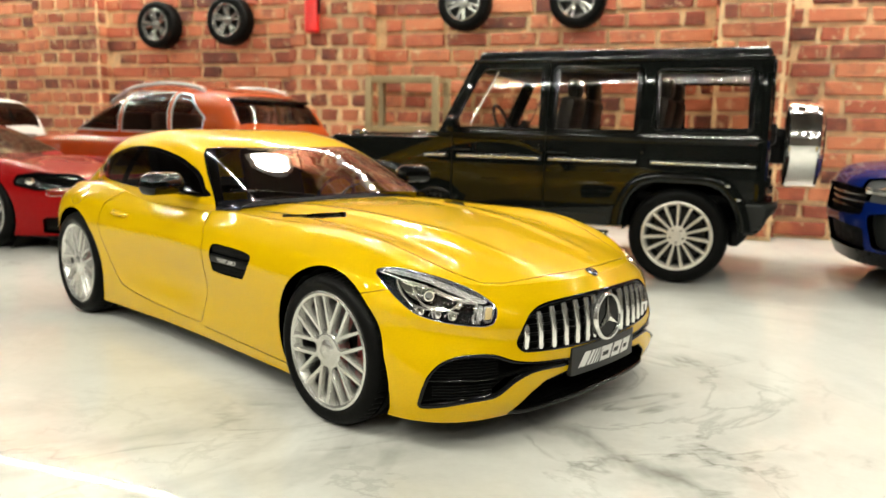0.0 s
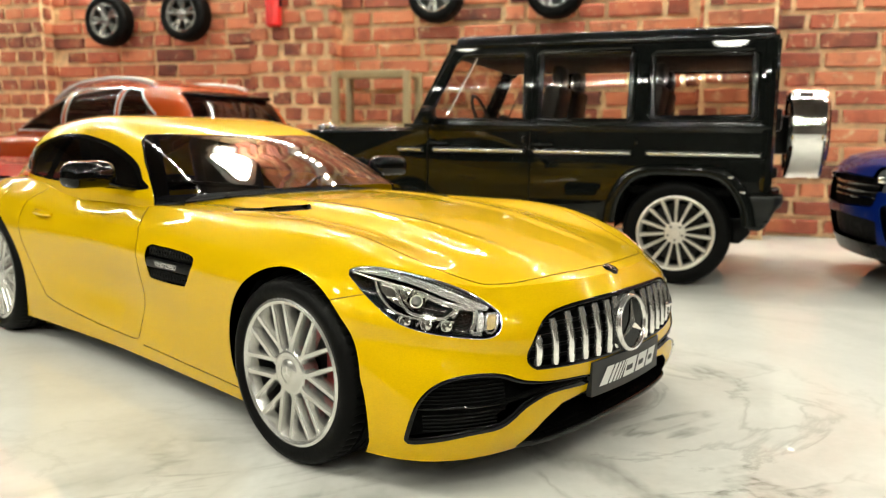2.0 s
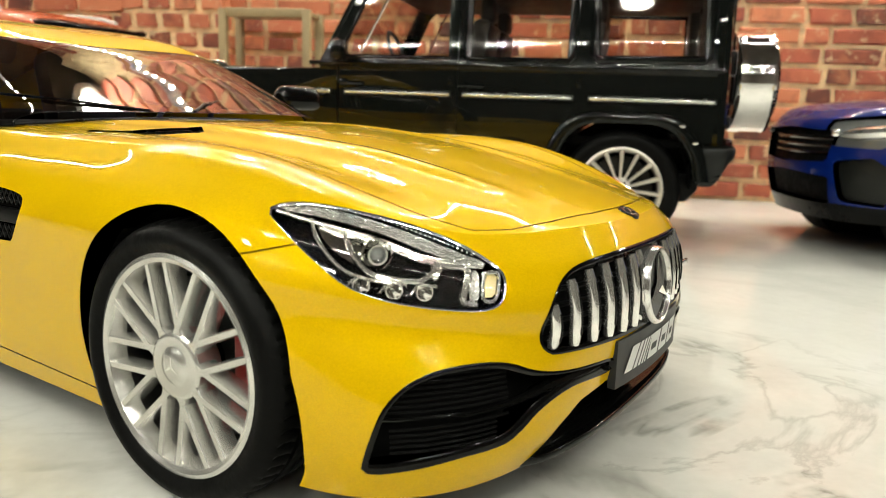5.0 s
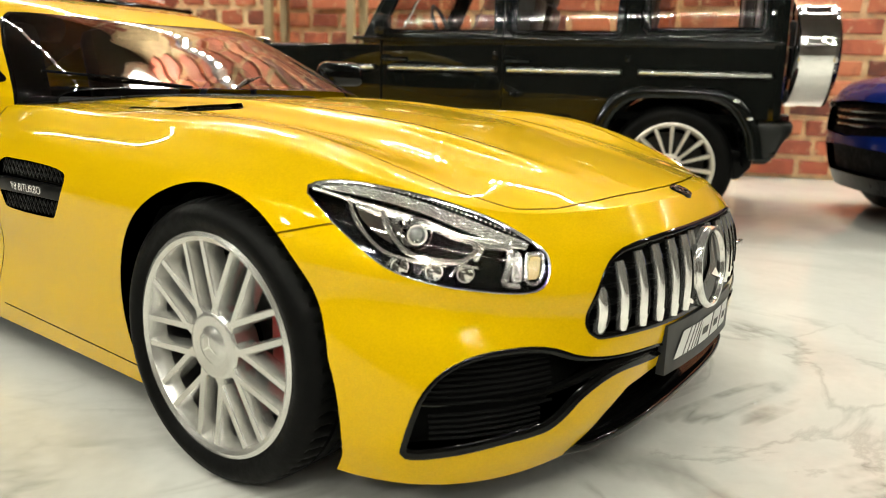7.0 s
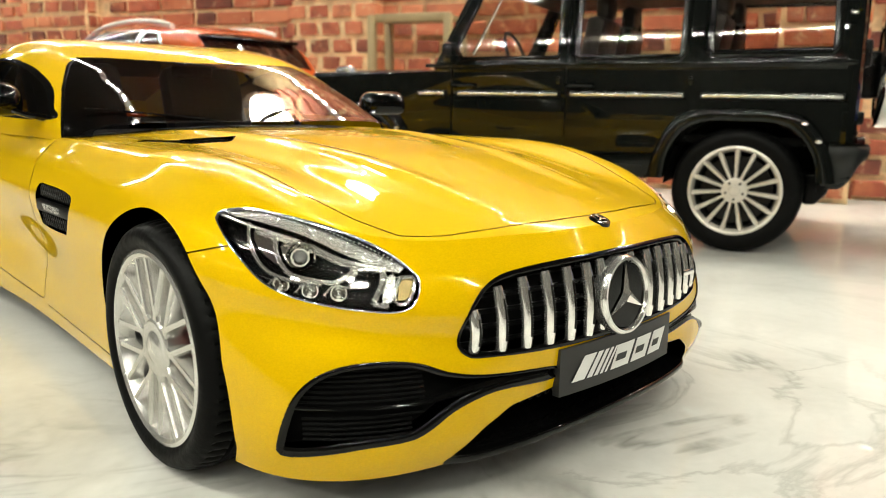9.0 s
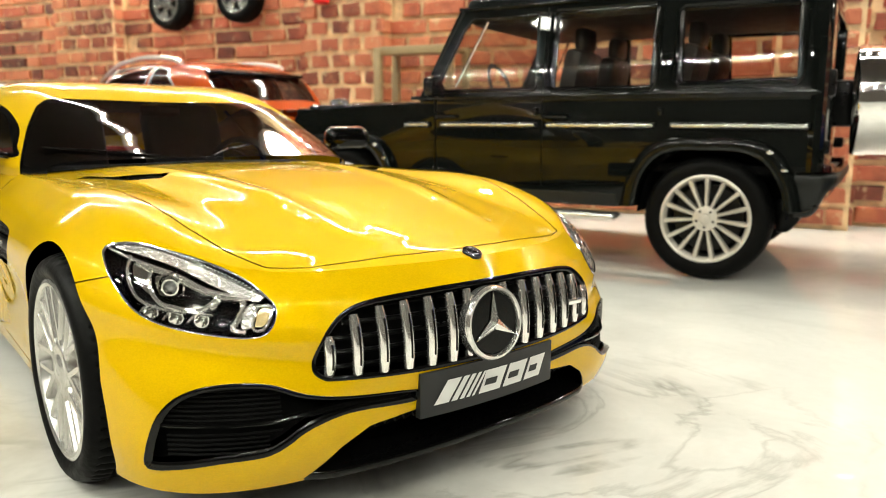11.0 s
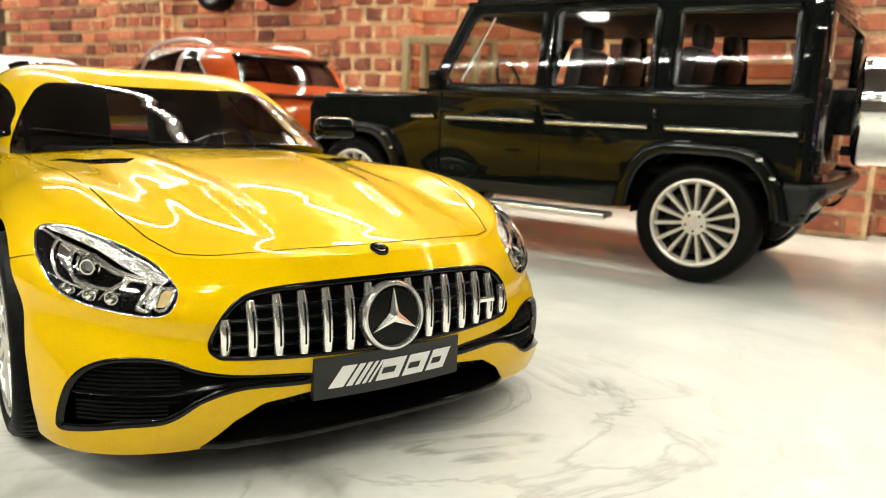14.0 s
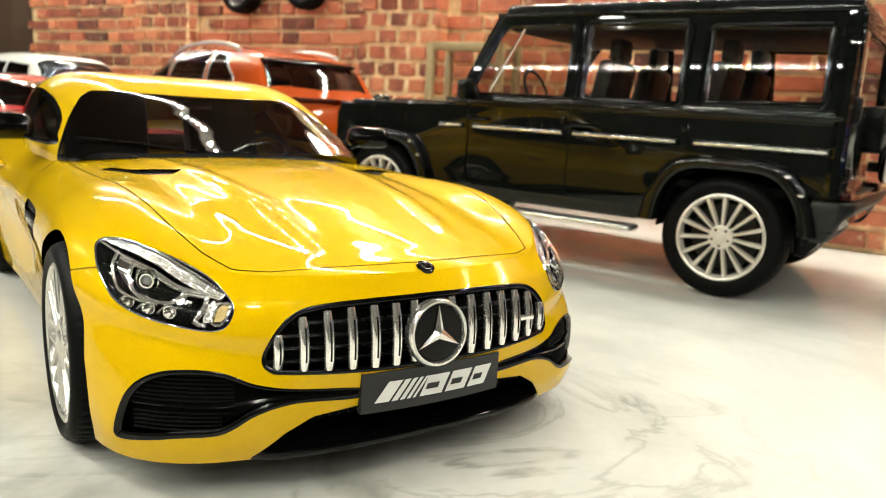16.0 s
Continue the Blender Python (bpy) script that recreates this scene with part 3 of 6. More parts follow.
def wheel(parent, x, y, z, r, w, rim_r, style, mat, side, caliper=True, tread=True, spin=0.0):
    """A wheel under a car: tyre and rim (hub cap, spokes, brake disc). side: -1 right, 1 left."""
    m = pose(x * S, y * S, z * S, 0, 0, 0 if side > 0 else 180)
    t = part("tyre", tyre_shape(r, w, rim_r, grooves=tread), RUBBER, parent, "black rubber tyre")
    t.matrix_basis = m
    h = w / 2
    rp = [(rim_r, h * 0.80), (rim_r + 0.004, h * 0.92), (rim_r - 0.006, h * 0.95), (rim_r - 0.016, h * 0.91), (rim_r - 0.020, h * 0.84), (rim_r - 0.030, h * 0.60)]
    part("rim", lathe(rp, 72), mat, t)
    part("rim_barrel", lathe([(rim_r - 0.030, h * 0.60), (rim_r - 0.040, h * 0.3), (rim_r - 0.036, -h * 0.8)], 48), BARREL, t)
    bars = []
    if style == "cross":
        for i in range(9):
            a = spin + 2 * math.pi * i / 9
            b, c = Vector((math.sin(a), 0, math.cos(a))), Vector((math.cos(a), 0, -math.sin(a)))
            for o in (-0.031, 0.031):
                end = math.sqrt((rim_r - 0.010) ** 2 - o * o)
                bars.append(flat_bar(b * 0.062 + c * o + Vector((0, h * 0.87, 0)), b * end + c * o + Vector((0, h * 0.90, 0)), 0.0222, 0.0190, 0.046))
    elif style == "fan":
        for i in range(15):
            a = spin + 2 * math.pi * i / 15
            bars.append(spoke(0.060, rim_r - 0.012, a, a, 0.017, 0.030, h * 0.80, h * 0.86, 0.045))
    else:
        for i in range(5):
            a = spin + 2 * math.pi * i / 5
            for s in (-1, 1):
                bars.append(spoke(0.05, rim_r - 0.012, a + s * 0.10, a + s * 0.20, 0.045, 0.040, h * 0.70, h * 0.86, 0.05))
    for b in bars:
        part("spoke", b, mat, t)
    part("hub_cap", lathe([(0.0, h * 0.95), (0.020, h * 0.95), (0.036, h * 0.92), (0.042, h * 0.89), (0.047, h * 0.875), (0.066, h * 0.895), (0.074, h * 0.88), (0.079, h * 0.84), (0.080, h * 0.4)] if style == "cross" else [(0.0, h * 0.90), (0.024, h * 0.90), (0.032, h * 0.88), (0.036, h * 0.85), (0.066, h * 0.845), (0.076, h * 0.82), (0.080, h * 0.76), (0.080, h * 0.5)], 40), mat, t)
    part("brake_disc", lathe([(0.05, h * 0.12), (rim_r - 0.06, h * 0.12), (rim_r - 0.06, -0.02), (0.05, -0.02)], 40), BRAKE, t)
    part("wheel_back", lathe([(0.0, -h * 0.55), (rim_r - 0.02, -h * 0.55), (rim_r - 0.02, -h * 0.6)], 40), DARK, t)
    if style == "cross":
        for k in range(3):
            a = 2 * math.pi * k / 3
            part("cap_mark", flat_bar(Vector((0, h * 0.955, 0)), Vector((0.024 * math.sin(a), h * 0.955, 0.024 * math.cos(a))), 0.009, 0.003, 0.006), CHROME, t)
    if style == "fan":
        for k in range(5):
            a = 2 * math.pi * (k + 0.5) / 5
            part("wheel_bolt", turned(lathe([(0.0, h * 0.87), (0.008, h * 0.87), (0.009, h * 0.78)], 8), Matrix.Translation((0.054 * math.sin(a), 0, 0.054 * math.cos(a)))), BRAKE, t)
    if caliper:
        part("brake_caliper", turned(box(0, h * 0.12, 0, 0.10, 0.07, 0.22, 0.015), Matrix.Translation((-(rim_r - 0.09), 0, 0.03))), CALIPER, t)
    return t


def lettering(text, size, m):
    """Raised letters in the built-in font, along +x with z as their front before m."""
    cu = bpy.data.curves.new("lettering", "FONT")
    cu.body, cu.size, cu.extrude = text, size, 0.0015
    ob = bpy.data.objects.new("lettering", cu)
    me = bpy.data.meshes.new_from_object(ob)
    bm = bmesh.new()
    bm.from_mesh(me)
    bpy.data.objects.remove(ob), bpy.data.curves.remove(cu), bpy.data.meshes.remove(me)
    return turned(bm, m)


# ---------------------------------------------------------------- the yellow coupe's form
HOOD = spline([(0.80, 0.585), (0.72, 0.645), (0.55, 0.69), (0.3, 0.745), (0, 0.80), (-0.6, 0.842), (-1.12, 0.838), (-2.2, 0.89), (-3.0, 0.87), (-3.5, 0.80)])


def coupe_deck(x, y):
    x, a = np.asarray(x, float), np.abs(y)
    z = HOOD(x) - (0.075 + 0.05 * step(0.2, 0.75, x) - 0.035 * step(-0.35, -1.0, x) * step(-1.9, -1.35, x)) * (a / 0.8) ** 2.2
    z = z + 0.055 * bump(x, -0.02, 0.50) * bump(a, 0.74, 0.15)
    z = z + 0.05 * bump(x, -2.65, 0.55) * bump(a, 0.78, 0.17)
    z = z + 0.010 * bump(a, 0.30 - 0.10 * x, 0.04) * step(0.62, 0.2, x) * step(-1.15, -0.8, x)
    return z - 0.008 * bump(a, 0.52 - 0.04 * x, 0.06) * step(0.5, 0.1, x) * step(-1.15, -0.9, x)


COUPE = {
    "front": 0.798, "rear": -3.58, "base": 2.63, "corners": (2.22, 2.4), "turn": 0.0, "low_corner": 1.7,
    "width": spline([(0.8, 0.938), (0.45, 0.956), (0.2, 0.950), (0, 0.945), (-0.6, 0.922), (-1.4, 0.902), (-2.1, 0.926), (-2.6, 0.950), (-3.5, 0.91)]),
    "waist": lambda x, z: (0.046 * bump(z, 0.40, 0.13) - 0.010 * bump(z, 0.63, 0.05)) * bump(x, -1.40, 0.60),
    "deck": coupe_deck,
    "sides": [(0.0, 0.10, 0.13, 0.055, 0.13, 0.10, 0.2), (0.2, 0.05, 0.22, 0.03, 0.25, 0.04, 0.33), (0.45, 0.012, 0.38, 0.008, 0.45, 0.0, 0.5),
              (0.65, 0.0, 0.47, 0.0, 0.58, 0.0, 0.62), (0.85, 0.03, 0.565, 0.035, 0.70, 0.03, 0.72), (1.0, 0.085, 0.635, 0.15, 0.79, 0.10, 0.8)],
    "cabin": (-1.02, -3.42),
    "roof": spline([(-1.02, 0.860), (-1.16, 0.920), (-1.40, 1.024), (-1.66, 1.130), (-1.86, 1.190), (-2.1, 1.222), (-2.45, 1.20), (-2.9, 1.06), (-3.25, 0.92), (-3.42, 0.85)]),
    "belt": spline([(-1.02, 0.69), (-1.2, 0.76), (-1.8, 0.80), (-2.4, 0.77), (-3.0, 0.62), (-3.42, 0.52)]),
    "dome": (7.5, 1.75), "level": 0.45,
}


# ---------------------------------------------------------------- the place: table top, brick wall, plain walls
WALL_Y = 6.60         # the brick wall, before its turn
WALL_TURN = Matrix.Rotation(radians(6.6), 4, "Z")      # the wall and the lamp strips run a little askew to the table
S = 1.095 / 18        # the room round the models


def plain_structure(name, bm, mat, label, category):
    ob = part(name, bm, mat, None, label, smooth=False, kind="structure")
    return tagged(ob, category=category)


plain_structure("floor", box(-6, -1.6, -0.3, 36.0, 21.0, 0.6, 0.02), MARBLE, "white marble table top with grey veins, polished", "table top")
plain_structure("wall_left", box(-23.9, -1.6, 2.84, 0.2, 20.8, 5.68), WALL_PLAIN, "plain dim side wall", "wall")
plain_structure("wall_right", box(11.9, -1.6, 2.84, 0.2, 20.8, 5.68), WALL_PLAIN, "plain dim side wall", "wall")
plain_structure("wall_front", box(-6, -11.9, 2.84, 35.6, 0.2, 5.68), WALL_PLAIN, "plain dim wall", "wall")
plain_structure("ceiling", box(-6, -1.6, 5.84, 36, 21.0, 0.3), CEILING_PAINT, "dim plain ceiling over the display", "ceiling")
S = 1 / 18
wall_back = plain_structure("wall_back", box(-1.62, 6.85, 3.10, 23.25, 0.40, 6.20), MORTAR, "sand-coloured mortar bed of a brick wall", "wall")
wall_end = plain_structure("wall_end", box(-20.25, 6.78, 3.10, 14.0, 0.30, 6.20), WOOD_DARK, "dark wooden panel beside the brick wall", "wall")
PIERS = [(-9.07, 1.30, 6.38), (-4.16, 1.16, 6.32), (1.46, 0.77, 6.15)]     # x, width, front
piers = [plain_structure("wall_pier", box(x, (py + 6.66) / 2, 2.40, w, 6.66 - py, 4.8), MORTAR, "brick-faced wall pillar with pale mortar", "pillar") for x, w, py in PIERS]
for ob in (wall_back, wall_end, *piers):
    ob.matrix_basis = WALL_TURN @ ob.matrix_basis
S = 1.095 / 18


def led_strip(y, z, x0, x1, n):
    st = thing("led_strip", "row of small warm white lamps on a thin strip overhead", "light strip", (x0 + x1) / 2, y, z, group="light strips")
    st.matrix_basis = WALL_TURN @ st.matrix_basis
    part("strip", box(0, 0, 0.02, x1 - x0 + 0.4, 0.16, 0.03, 0.005), WHITE_PAINT, st)
    me = None
    for i in range(n):
        if me is None:
            ob = part("lamp_bead", lathe([(0.0, -0.015), (0.014, -0.012), (0.020, -0.007), (0.023, 0.0)], 8, "z"), LED, st)
            me = ob.data
        else:
            ob = new("lamp_bead", me)
            ob.parent = st
        ob.location = ((x0 - (x0 + x1) / 2 + (x1 - x0) * i / (n - 1)) * S, 0, 0)
    return st


for y, z in STRIPS:
    led_strip(y, z, -14.0, 9.0, 180)
# the last two SPOTS are invented fill lamps that brighten the front floor
for lx, ly in SPOTS:
    lt = thing("ceiling_and_fill_lamp", "round bright ceiling lamp in a white ring, two of the seven added as floor fill", "lamp", lx, ly, 5.66, group="ceiling lamps")
    part("lamp_disc", lathe([(0.0, -0.03), (0.29, -0.03), (0.31, 0.0)], 40, "z"), LAMP, lt)
    part("ring", lathe([(0.32, 0.03), (0.32, -0.05), (0.38, -0.05), (0.40, 0.03)], 40, "z"), WHITE_PAINT, lt)


# ---------------------------------------------------------------- the yellow model coupe
S = 1 / 18


def coupe():
    car = thing("model_car", "glossy yellow die-cast model sports coupe on the marble top", "model car", 0, 0, 0, -17.12)
    skin = Sheet.grid(shell(COUPE, 84, 230, 40, 56, 52), flip=True)

    def both(s):
        return s + s.mirrored()

    def pair(name, shape, mat, label=""):
        """The same part on the right and on the left."""
        part(name, shape, mat, car, label)
        part(name, shape.mirrored(), mat, car, label)
    # wheel openings: round, the front one opening out towards its lower front end
    def arch_radius(x, z, hx, hz, r):
        return r + np.where((x > hx) & (hx > -1), 0.055 * np.clip((hz + 0.04 - z) / 0.2, 0, 1), 0.0)
    lips = []
    for hx, hz, r in ((-0.015, 0.334, 0.352), (-2.63, 0.343, 0.362)):
        def ring(v, hx=hx, hz=hz, r=r):
            return abs(math.hypot(v[0] - hx, v[2] - hz) - float(arch_radius(v[0], v[2], hx, hz, r))) < 0.006 and v[1] < -0.5
        x, y, z = skin.V.T
        g = np.where(y < -0.55, np.hypot(x - hx, z - hz) - arch_radius(x, z, hx, hz, r), 1.0)
        skin = skin.cut(g)[1]
        lips.append(skin.walls((0, 0.10, 0), ring))
    # the deck is open under the glass house
    x, y, z = skin.V.T
    c0, c1 = COUPE["cabin"]
    g = np.where(z > 0.76, np.maximum.reduce([np.abs(y) - (COUPE["belt"](x) - 0.035), x - (c0 - 0.05), (c1 + 0.05) - x]), 1.0)
    skin = skin.cut(g)[1]

    def take(px, py, poly, where, r=0.0):
        nonlocal skin
        g = np.where(where, poly_distance(px, py, poly, r), 1.0)
        piece, skin = skin.cut(g)
        return piece
    x, y, z = skin.V.T
    lamp_poly = soft_poly([(-0.445, 0.694), (-0.359, 0.706), (-0.206, 0.680), (-0.071, 0.638), (0.018, 0.590), (0.040, 0.560), (0.030, 0.520), (-0.005, 0.504), (-0.080, 0.508),
                           (-0.202, 0.527), (-0.292, 0.556), (-0.358, 0.603), (-0.415, 0.655)])
    head = take((x + y) * 0.7071, z, lamp_poly, (x > 0.1) & (y < -0.3))
    x, y, z = skin.V.T
    grille_knots = [(0.0, 0.592), (-0.20, 0.589), (-0.36, 0.578), (-0.435, 0.556), (-0.485, 0.512), (-0.515, 0.455), (-0.522, 0.418), (-0.505, 0.396), (-0.47, 0.388), (-0.25, 0.378), (0.0, 0.372),
                   ]
    grille_poly = [*map(tuple, soft_line(grille_knots, 5)), (0.3, 0.372), (0.3, 0.592)]
    grille = take(y, z, grille_poly, x > 0.3)
    x, y, z = skin.V.T
    duct_poly = soft_poly([(-0.862, 0.205), (-0.856, 0.262), (-0.836, 0.325), (-0.80, 0.370), (-0.745, 0.395), (-0.67, 0.401), (-0.607, 0.392), (-0.545, 0.366), (-0.45, 0.348), (-0.25, 0.330), (-0.25, 0.298),
                 (-0.43, 0.305), (-0.535, 0.280), (-0.595, 0.243), (-0.64, 0.224), (-0.73, 0.216), (-0.81, 0.199), (-0.850, 0.190)], 4)
    duct = take(y, z, duct_poly, x > 0.15)
    x, y, z = skin.V.T
    low_poly = [(-0.56, 0.10), (-0.53, 0.145), (-0.46, 0.215), (-0.385, 0.258), (-0.25, 0.272), (0.1, 0.275), (0.1, 0.10)]
    low = take(y, z, low_poly, x > 0.3)
    x, y, z = skin.V.T
    vent_poly = soft_poly([(-0.965, 0.655), (-0.86, 0.668), (-0.64, 0.660), (-0.592, 0.632), (-0.65, 0.540), (-0.70, 0.525), (-0.935, 0.522), (-0.968, 0.545)], 4)
    vent = take(x, z, vent_poly, y < -0.7)
    x, y, z = skin.V.T
    slot_poly = [(-0.750, -0.600), (-0.530, -0.400), (-0.462, -0.450), (-0.678, -0.662)]
    slot = take(x, y, slot_poly, z > 0.7, 0.01)
    # shut lines
    hood_poly = np.array([(0.665, 0.02), (0.655, -0.15), (0.622, -0.33), (0.585, -0.46), (0.53, -0.55), (0.42, -0.60), (0.25, -0.645), (0.0, -0.685), (-0.45, -0.715), (-0.85, -0.73), (-1.14, -0.725), (-1.06, -0.62), (-1.00, -0.42), (-0.975, -0.2), (-0.97, 0.02)])
    def shut(px, py, poly, where):
        """Splits the skin along a closed line: the panel inside, and the narrow gap round it."""
        nonlocal skin
        inner, rest = skin.cut(np.where(where(*skin.V.T), poly_distance(px(skin), py(skin), poly) + 0.0024, 1.0))
        band, skin = rest.cut(np.where(where(*rest.V.T), poly_distance(px(rest), py(rest), poly) - 0.0024, 1.0))
        return inner, band
    hood, gap = shut(lambda q: q.V[:, 0], lambda q: q.V[:, 1], hood_poly, lambda x, y, z: z > 0.55)
    door_poly = [(-1.23, 0.90), (-1.20, 0.80), (-1.10, 0.72), (-1.055, 0.62), (-1.085, 0.42), (-1.13, 0.26), (-1.165, 0.215), (-1.30, 0.210), (-1.62, 0.222), (-2.00, 0.270), (-2.10, 0.34), (-2.20, 0.50), (-2.25, 0.62), (-2.24, 0.74), (-2.18, 0.82), (-2.10, 0.90)]
    door, gap2 = shut(lambda q: q.V[:, 0], lambda q: q.V[:, 2], soft_poly(door_poly, 4), lambda x, y, z: (y < -0.6) & (x < -0.2))
    def score(p, q, where):
        """A shut line along the straight line p to q (in x and z)."""
        nonlocal skin
        dx, dz = q[0] - p[0], q[1] - p[1]
        n = math.hypot(dx, dz)
        def f(sh, w):
            x, y, z = sh.V.T
            d = ((z - p[1]) * dx - (x - p[0]) * dz) / n * (1 if dx > 0 else -1)
            return np.where(where(x, y, z) & (np.abs(d) < 0.014), d + w, 1.0)
        below, rest = skin.cut(f(skin, 0.0022))
        band, rest = rest.cut(f(rest, -0.0022))
        skin = below + rest
        return band
    flap, gap5 = shut(lambda q: q.V[:, 0], lambda q: q.V[:, 2], [(-2.615 + 0.085 * math.cos(k * math.pi / 12), 0.780 + 0.055 * math.sin(k * math.pi / 12)) for k in range(24)], lambda x, y, z: (y < -0.6) & (x < -2.4) & (x > -2.9))
    if len(flap.F):
        pair("fuel_flap", flap, YELLOW)
    gap3 = score((0.20, 0.606), (0.31, 0.634), lambda x, y, z: (y < -0.6) & (x > 0.05) & (x < 0.34) & (z > 0.56) & (z < 0.68))
    gap4 = score((-0.40, 0.183), (-1.12, 0.195), lambda x, y, z: (y < -0.6) & (x < -0.34) & (x > -1.125) & (z < 0.26))
    pair("door", door, YELLOW)
    part("body", both(skin), YELLOW, car, "glossy yellow body")
    part("hood", both(hood), YELLOW, car)
    gaps = gap + gap2 + gap3 + gap4 + gap5
    # crease shade painted into the gaps as a darker body yellow
    part("shut_line", both(gaps.moved(-0.005) + gaps.walls(0.005)), material("shut_line_shade", (0.46, 0.25, 0.002), 0.6, grain=0.1, spec=0.1), car, "narrow gaps between panels")
    for lip in lips:
        pair("arch_lip", lip, YELLOW)
    # dark inside of the wheel arches and underside
    for hx, hz in ((0, 0.334), (-2.63, 0.343)):
        for s in (-1, 1):
            lin = turned(lathe([(0.362, -0.17), (0.362, 0.18), (0.05, 0.18)], 40, "y", math.pi), Matrix.Translation((hx, s * 0.70, hz)) @ Matrix.Rotation(0 if s < 0 else math.pi, 4, "Z"))
            part("wheel_arch_liner", lin, DARK, car, "black arch liner")
    part("underside", merged(box(-1.32, 0, 0.17, 1.9, 1.58, 0.03), box(0.25, 0, 0.17, 0.55, 1.1, 0.03), box(-1.3, 0, 0.30, 3.9, 0.75, 0.22)), DARK, car, "black underside")
    # side vent
    pair("side_vent", vent.moved(-0.030) + vent.walls(0.030), GLOSS_BLACK, "black side air outlet")
    for s in (-1, 1):
        blade = part("vent_blade", box(-0.785, s * 0.903, 0.594, 0.36, 0.020, 0.040, 0.006), SATIN_BLACK, car, "black blade with a chrome engine badge")
        part("engine_badge", lettering("V8 BITURBO", 0.030, Matrix.Translation((-0.885 if s < 0 else -0.685, s * 0.9145, 0.584)) @ Matrix.Rotation(0 if s < 0 else math.pi, 4, "Z") @ Matrix.Rotation(math.pi / 2, 4, "X")), BRIGHT, blade, "chrome engine badge lettering")
        lattice = []
        for k in range(17):
            xc = -0.955 + 0.022 * k
            for z0, z1 in ((0.526, 0.566), (0.622, 0.662)):
                for d in (-0.5, 0.5):
                    lattice.append(rod([(xc - 0.022 * d, s * 0.894, z0), (xc + 0.022 * d, s * 0.894, z1)], 0.0032, 5))
        part("vent_mesh", merged(*lattice), SATIN_BLACK, car, "black diamond mesh")
    pair("hood_slot", slot.moved(-0.012) + slot.walls(0.012), SATIN_BLACK, "black hood vent slots")
    for s in (-1, 1):
        for k in range(12):
            px, py = -0.715 + 0.0175 * k, -0.615 + 0.0160 * k
            part("slot_bar", turned(box(0, 0, 0, 0.006, 0.055, 0.006), Matrix.Translation((px, -s * py, float(coupe_deck(px, py)) - 0.006)) @ Matrix.Rotation(s * 0.8, 4, "Z")), SATIN_BLACK, car)
    # front: grille
    part("grille_cavity", both(grille.moved((-0.10, 0, 0)) + grille.walls((-0.10, 0, 0))), DARK, car, "black grille opening")
    part("grille_rim", both(ribbon(grille, 0.012, 0.010, (-1, 0, 0))), GLOSS_BLACK, car, "gloss black grille surround")
    P = shell(COUPE, 40, 20, 10, 34, 4)[:40, :34].reshape(-1, 3)

    def nose_x(yy, zz):
        d = (np.abs(P[:, 1]) - abs(yy)) ** 2 + (P[:, 2] - zz) ** 2
        i = np.argsort(d)[:6]
        w = 1 / (d[i] + 1e-5)
        return float((P[i, 0] * w).sum() / w.sum())
    gx, gz = np.array([-p[0] for p in grille_knots]), np.array([p[1] for p in grille_knots])
    up = spline(list(zip(gx[:6], gz[:6])) + [(0.521, 0.43)])
    dn = spline(list(zip(gx[7:], gz[7:])))
    for i in range(-7, 8):
        yy = 0.0685 * i
        z1, z0 = float(up(abs(yy))) - 0.022, float(dn(abs(yy))) + 0.012
        if i == 0:
            continue
        zs = np.linspace(z0, z1, 7)
        xa, xb = nose_x(yy, z0 + 0.01), nose_x(yy, z1)
        pts = [(xa + (xb - xa) * (q - z0) / (z1 - z0) + 0.010 * math.sin((q - z0) / (z1 - z0) * math.pi) - (0.022 if abs(i) < 2 else 0.010), yy, q) for q in zs]
        bar = part("grille_bar", rod(pts, [0.0130, 0.0150, 0.0150, 0.0150, 0.0150, 0.0150, 0.0120], 12, 0.95), BRIGHT, car, "chrome upright grille bar")
        part("bar_groove", rod([(p[0] + 0.0142, p[1], p[2]) for p in pts[1:-1]], 0.0028, 6), SATIN_BLACK, bar)
    for k in range(5):
        zz = 0.405 + 0.037 * k
        lim = 0.50 if zz < 0.5 else 0.42
        pts = [(nose_x(q, zz) - 0.055, q, zz) for q in np.linspace(-lim, lim, 21)]
        part("grille_slat", rod(pts, 0.007, 6, 1.0), SATIN_BLACK, car)
    part("grille_badge", box(nose_x(0.377, 0.47) + 0.010, 0.377, 0.470, 0.010, 0.060, 0.017, 0.003), BRIGHT, car, "small chrome badge on the grille bars")
    # the round badge
    tilt = Matrix.Translation((0.790, 0, 0.470)) @ Matrix.Rotation(radians(-6), 4, "Y")
    badge = part("badge", turned(lathe([(0.0, 0.0), (0.085, 0.0), (0.09, -0.012)], 48, "x"), tilt), GLOSS_BLACK, car, "round black badge with a chrome three-armed mark")
    part("badge_ring", turned(lathe([(0.088, -0.006), (0.089, 0.004), (0.093, 0.010), (0.099, 0.010), (0.104, 0.004), (0.106, -0.006), (0.103, -0.030)], 56, "x"), tilt), BRIGHT, badge, "chrome ring")
    arm = []
    for k in range(3):
        a = 2 * math.pi * k / 3
        bm = bmesh.new()
        def on(r, t, o):
            return bm.verts.new((o, r * math.sin(t), r * math.cos(t)))
        tip, l, r_, c = on(0.086, a, 0.004), on(0.018, a - math.pi / 3, 0.004), on(0.018, a + math.pi / 3, 0.004), on(0.0, a, 0.014)
        bm.faces.new((tip, l, c)), bm.faces.new((tip, c, r_))
        bmesh.ops.recalc_face_normals(bm, faces=bm.faces)
        arm.append(turned(bm, tilt))
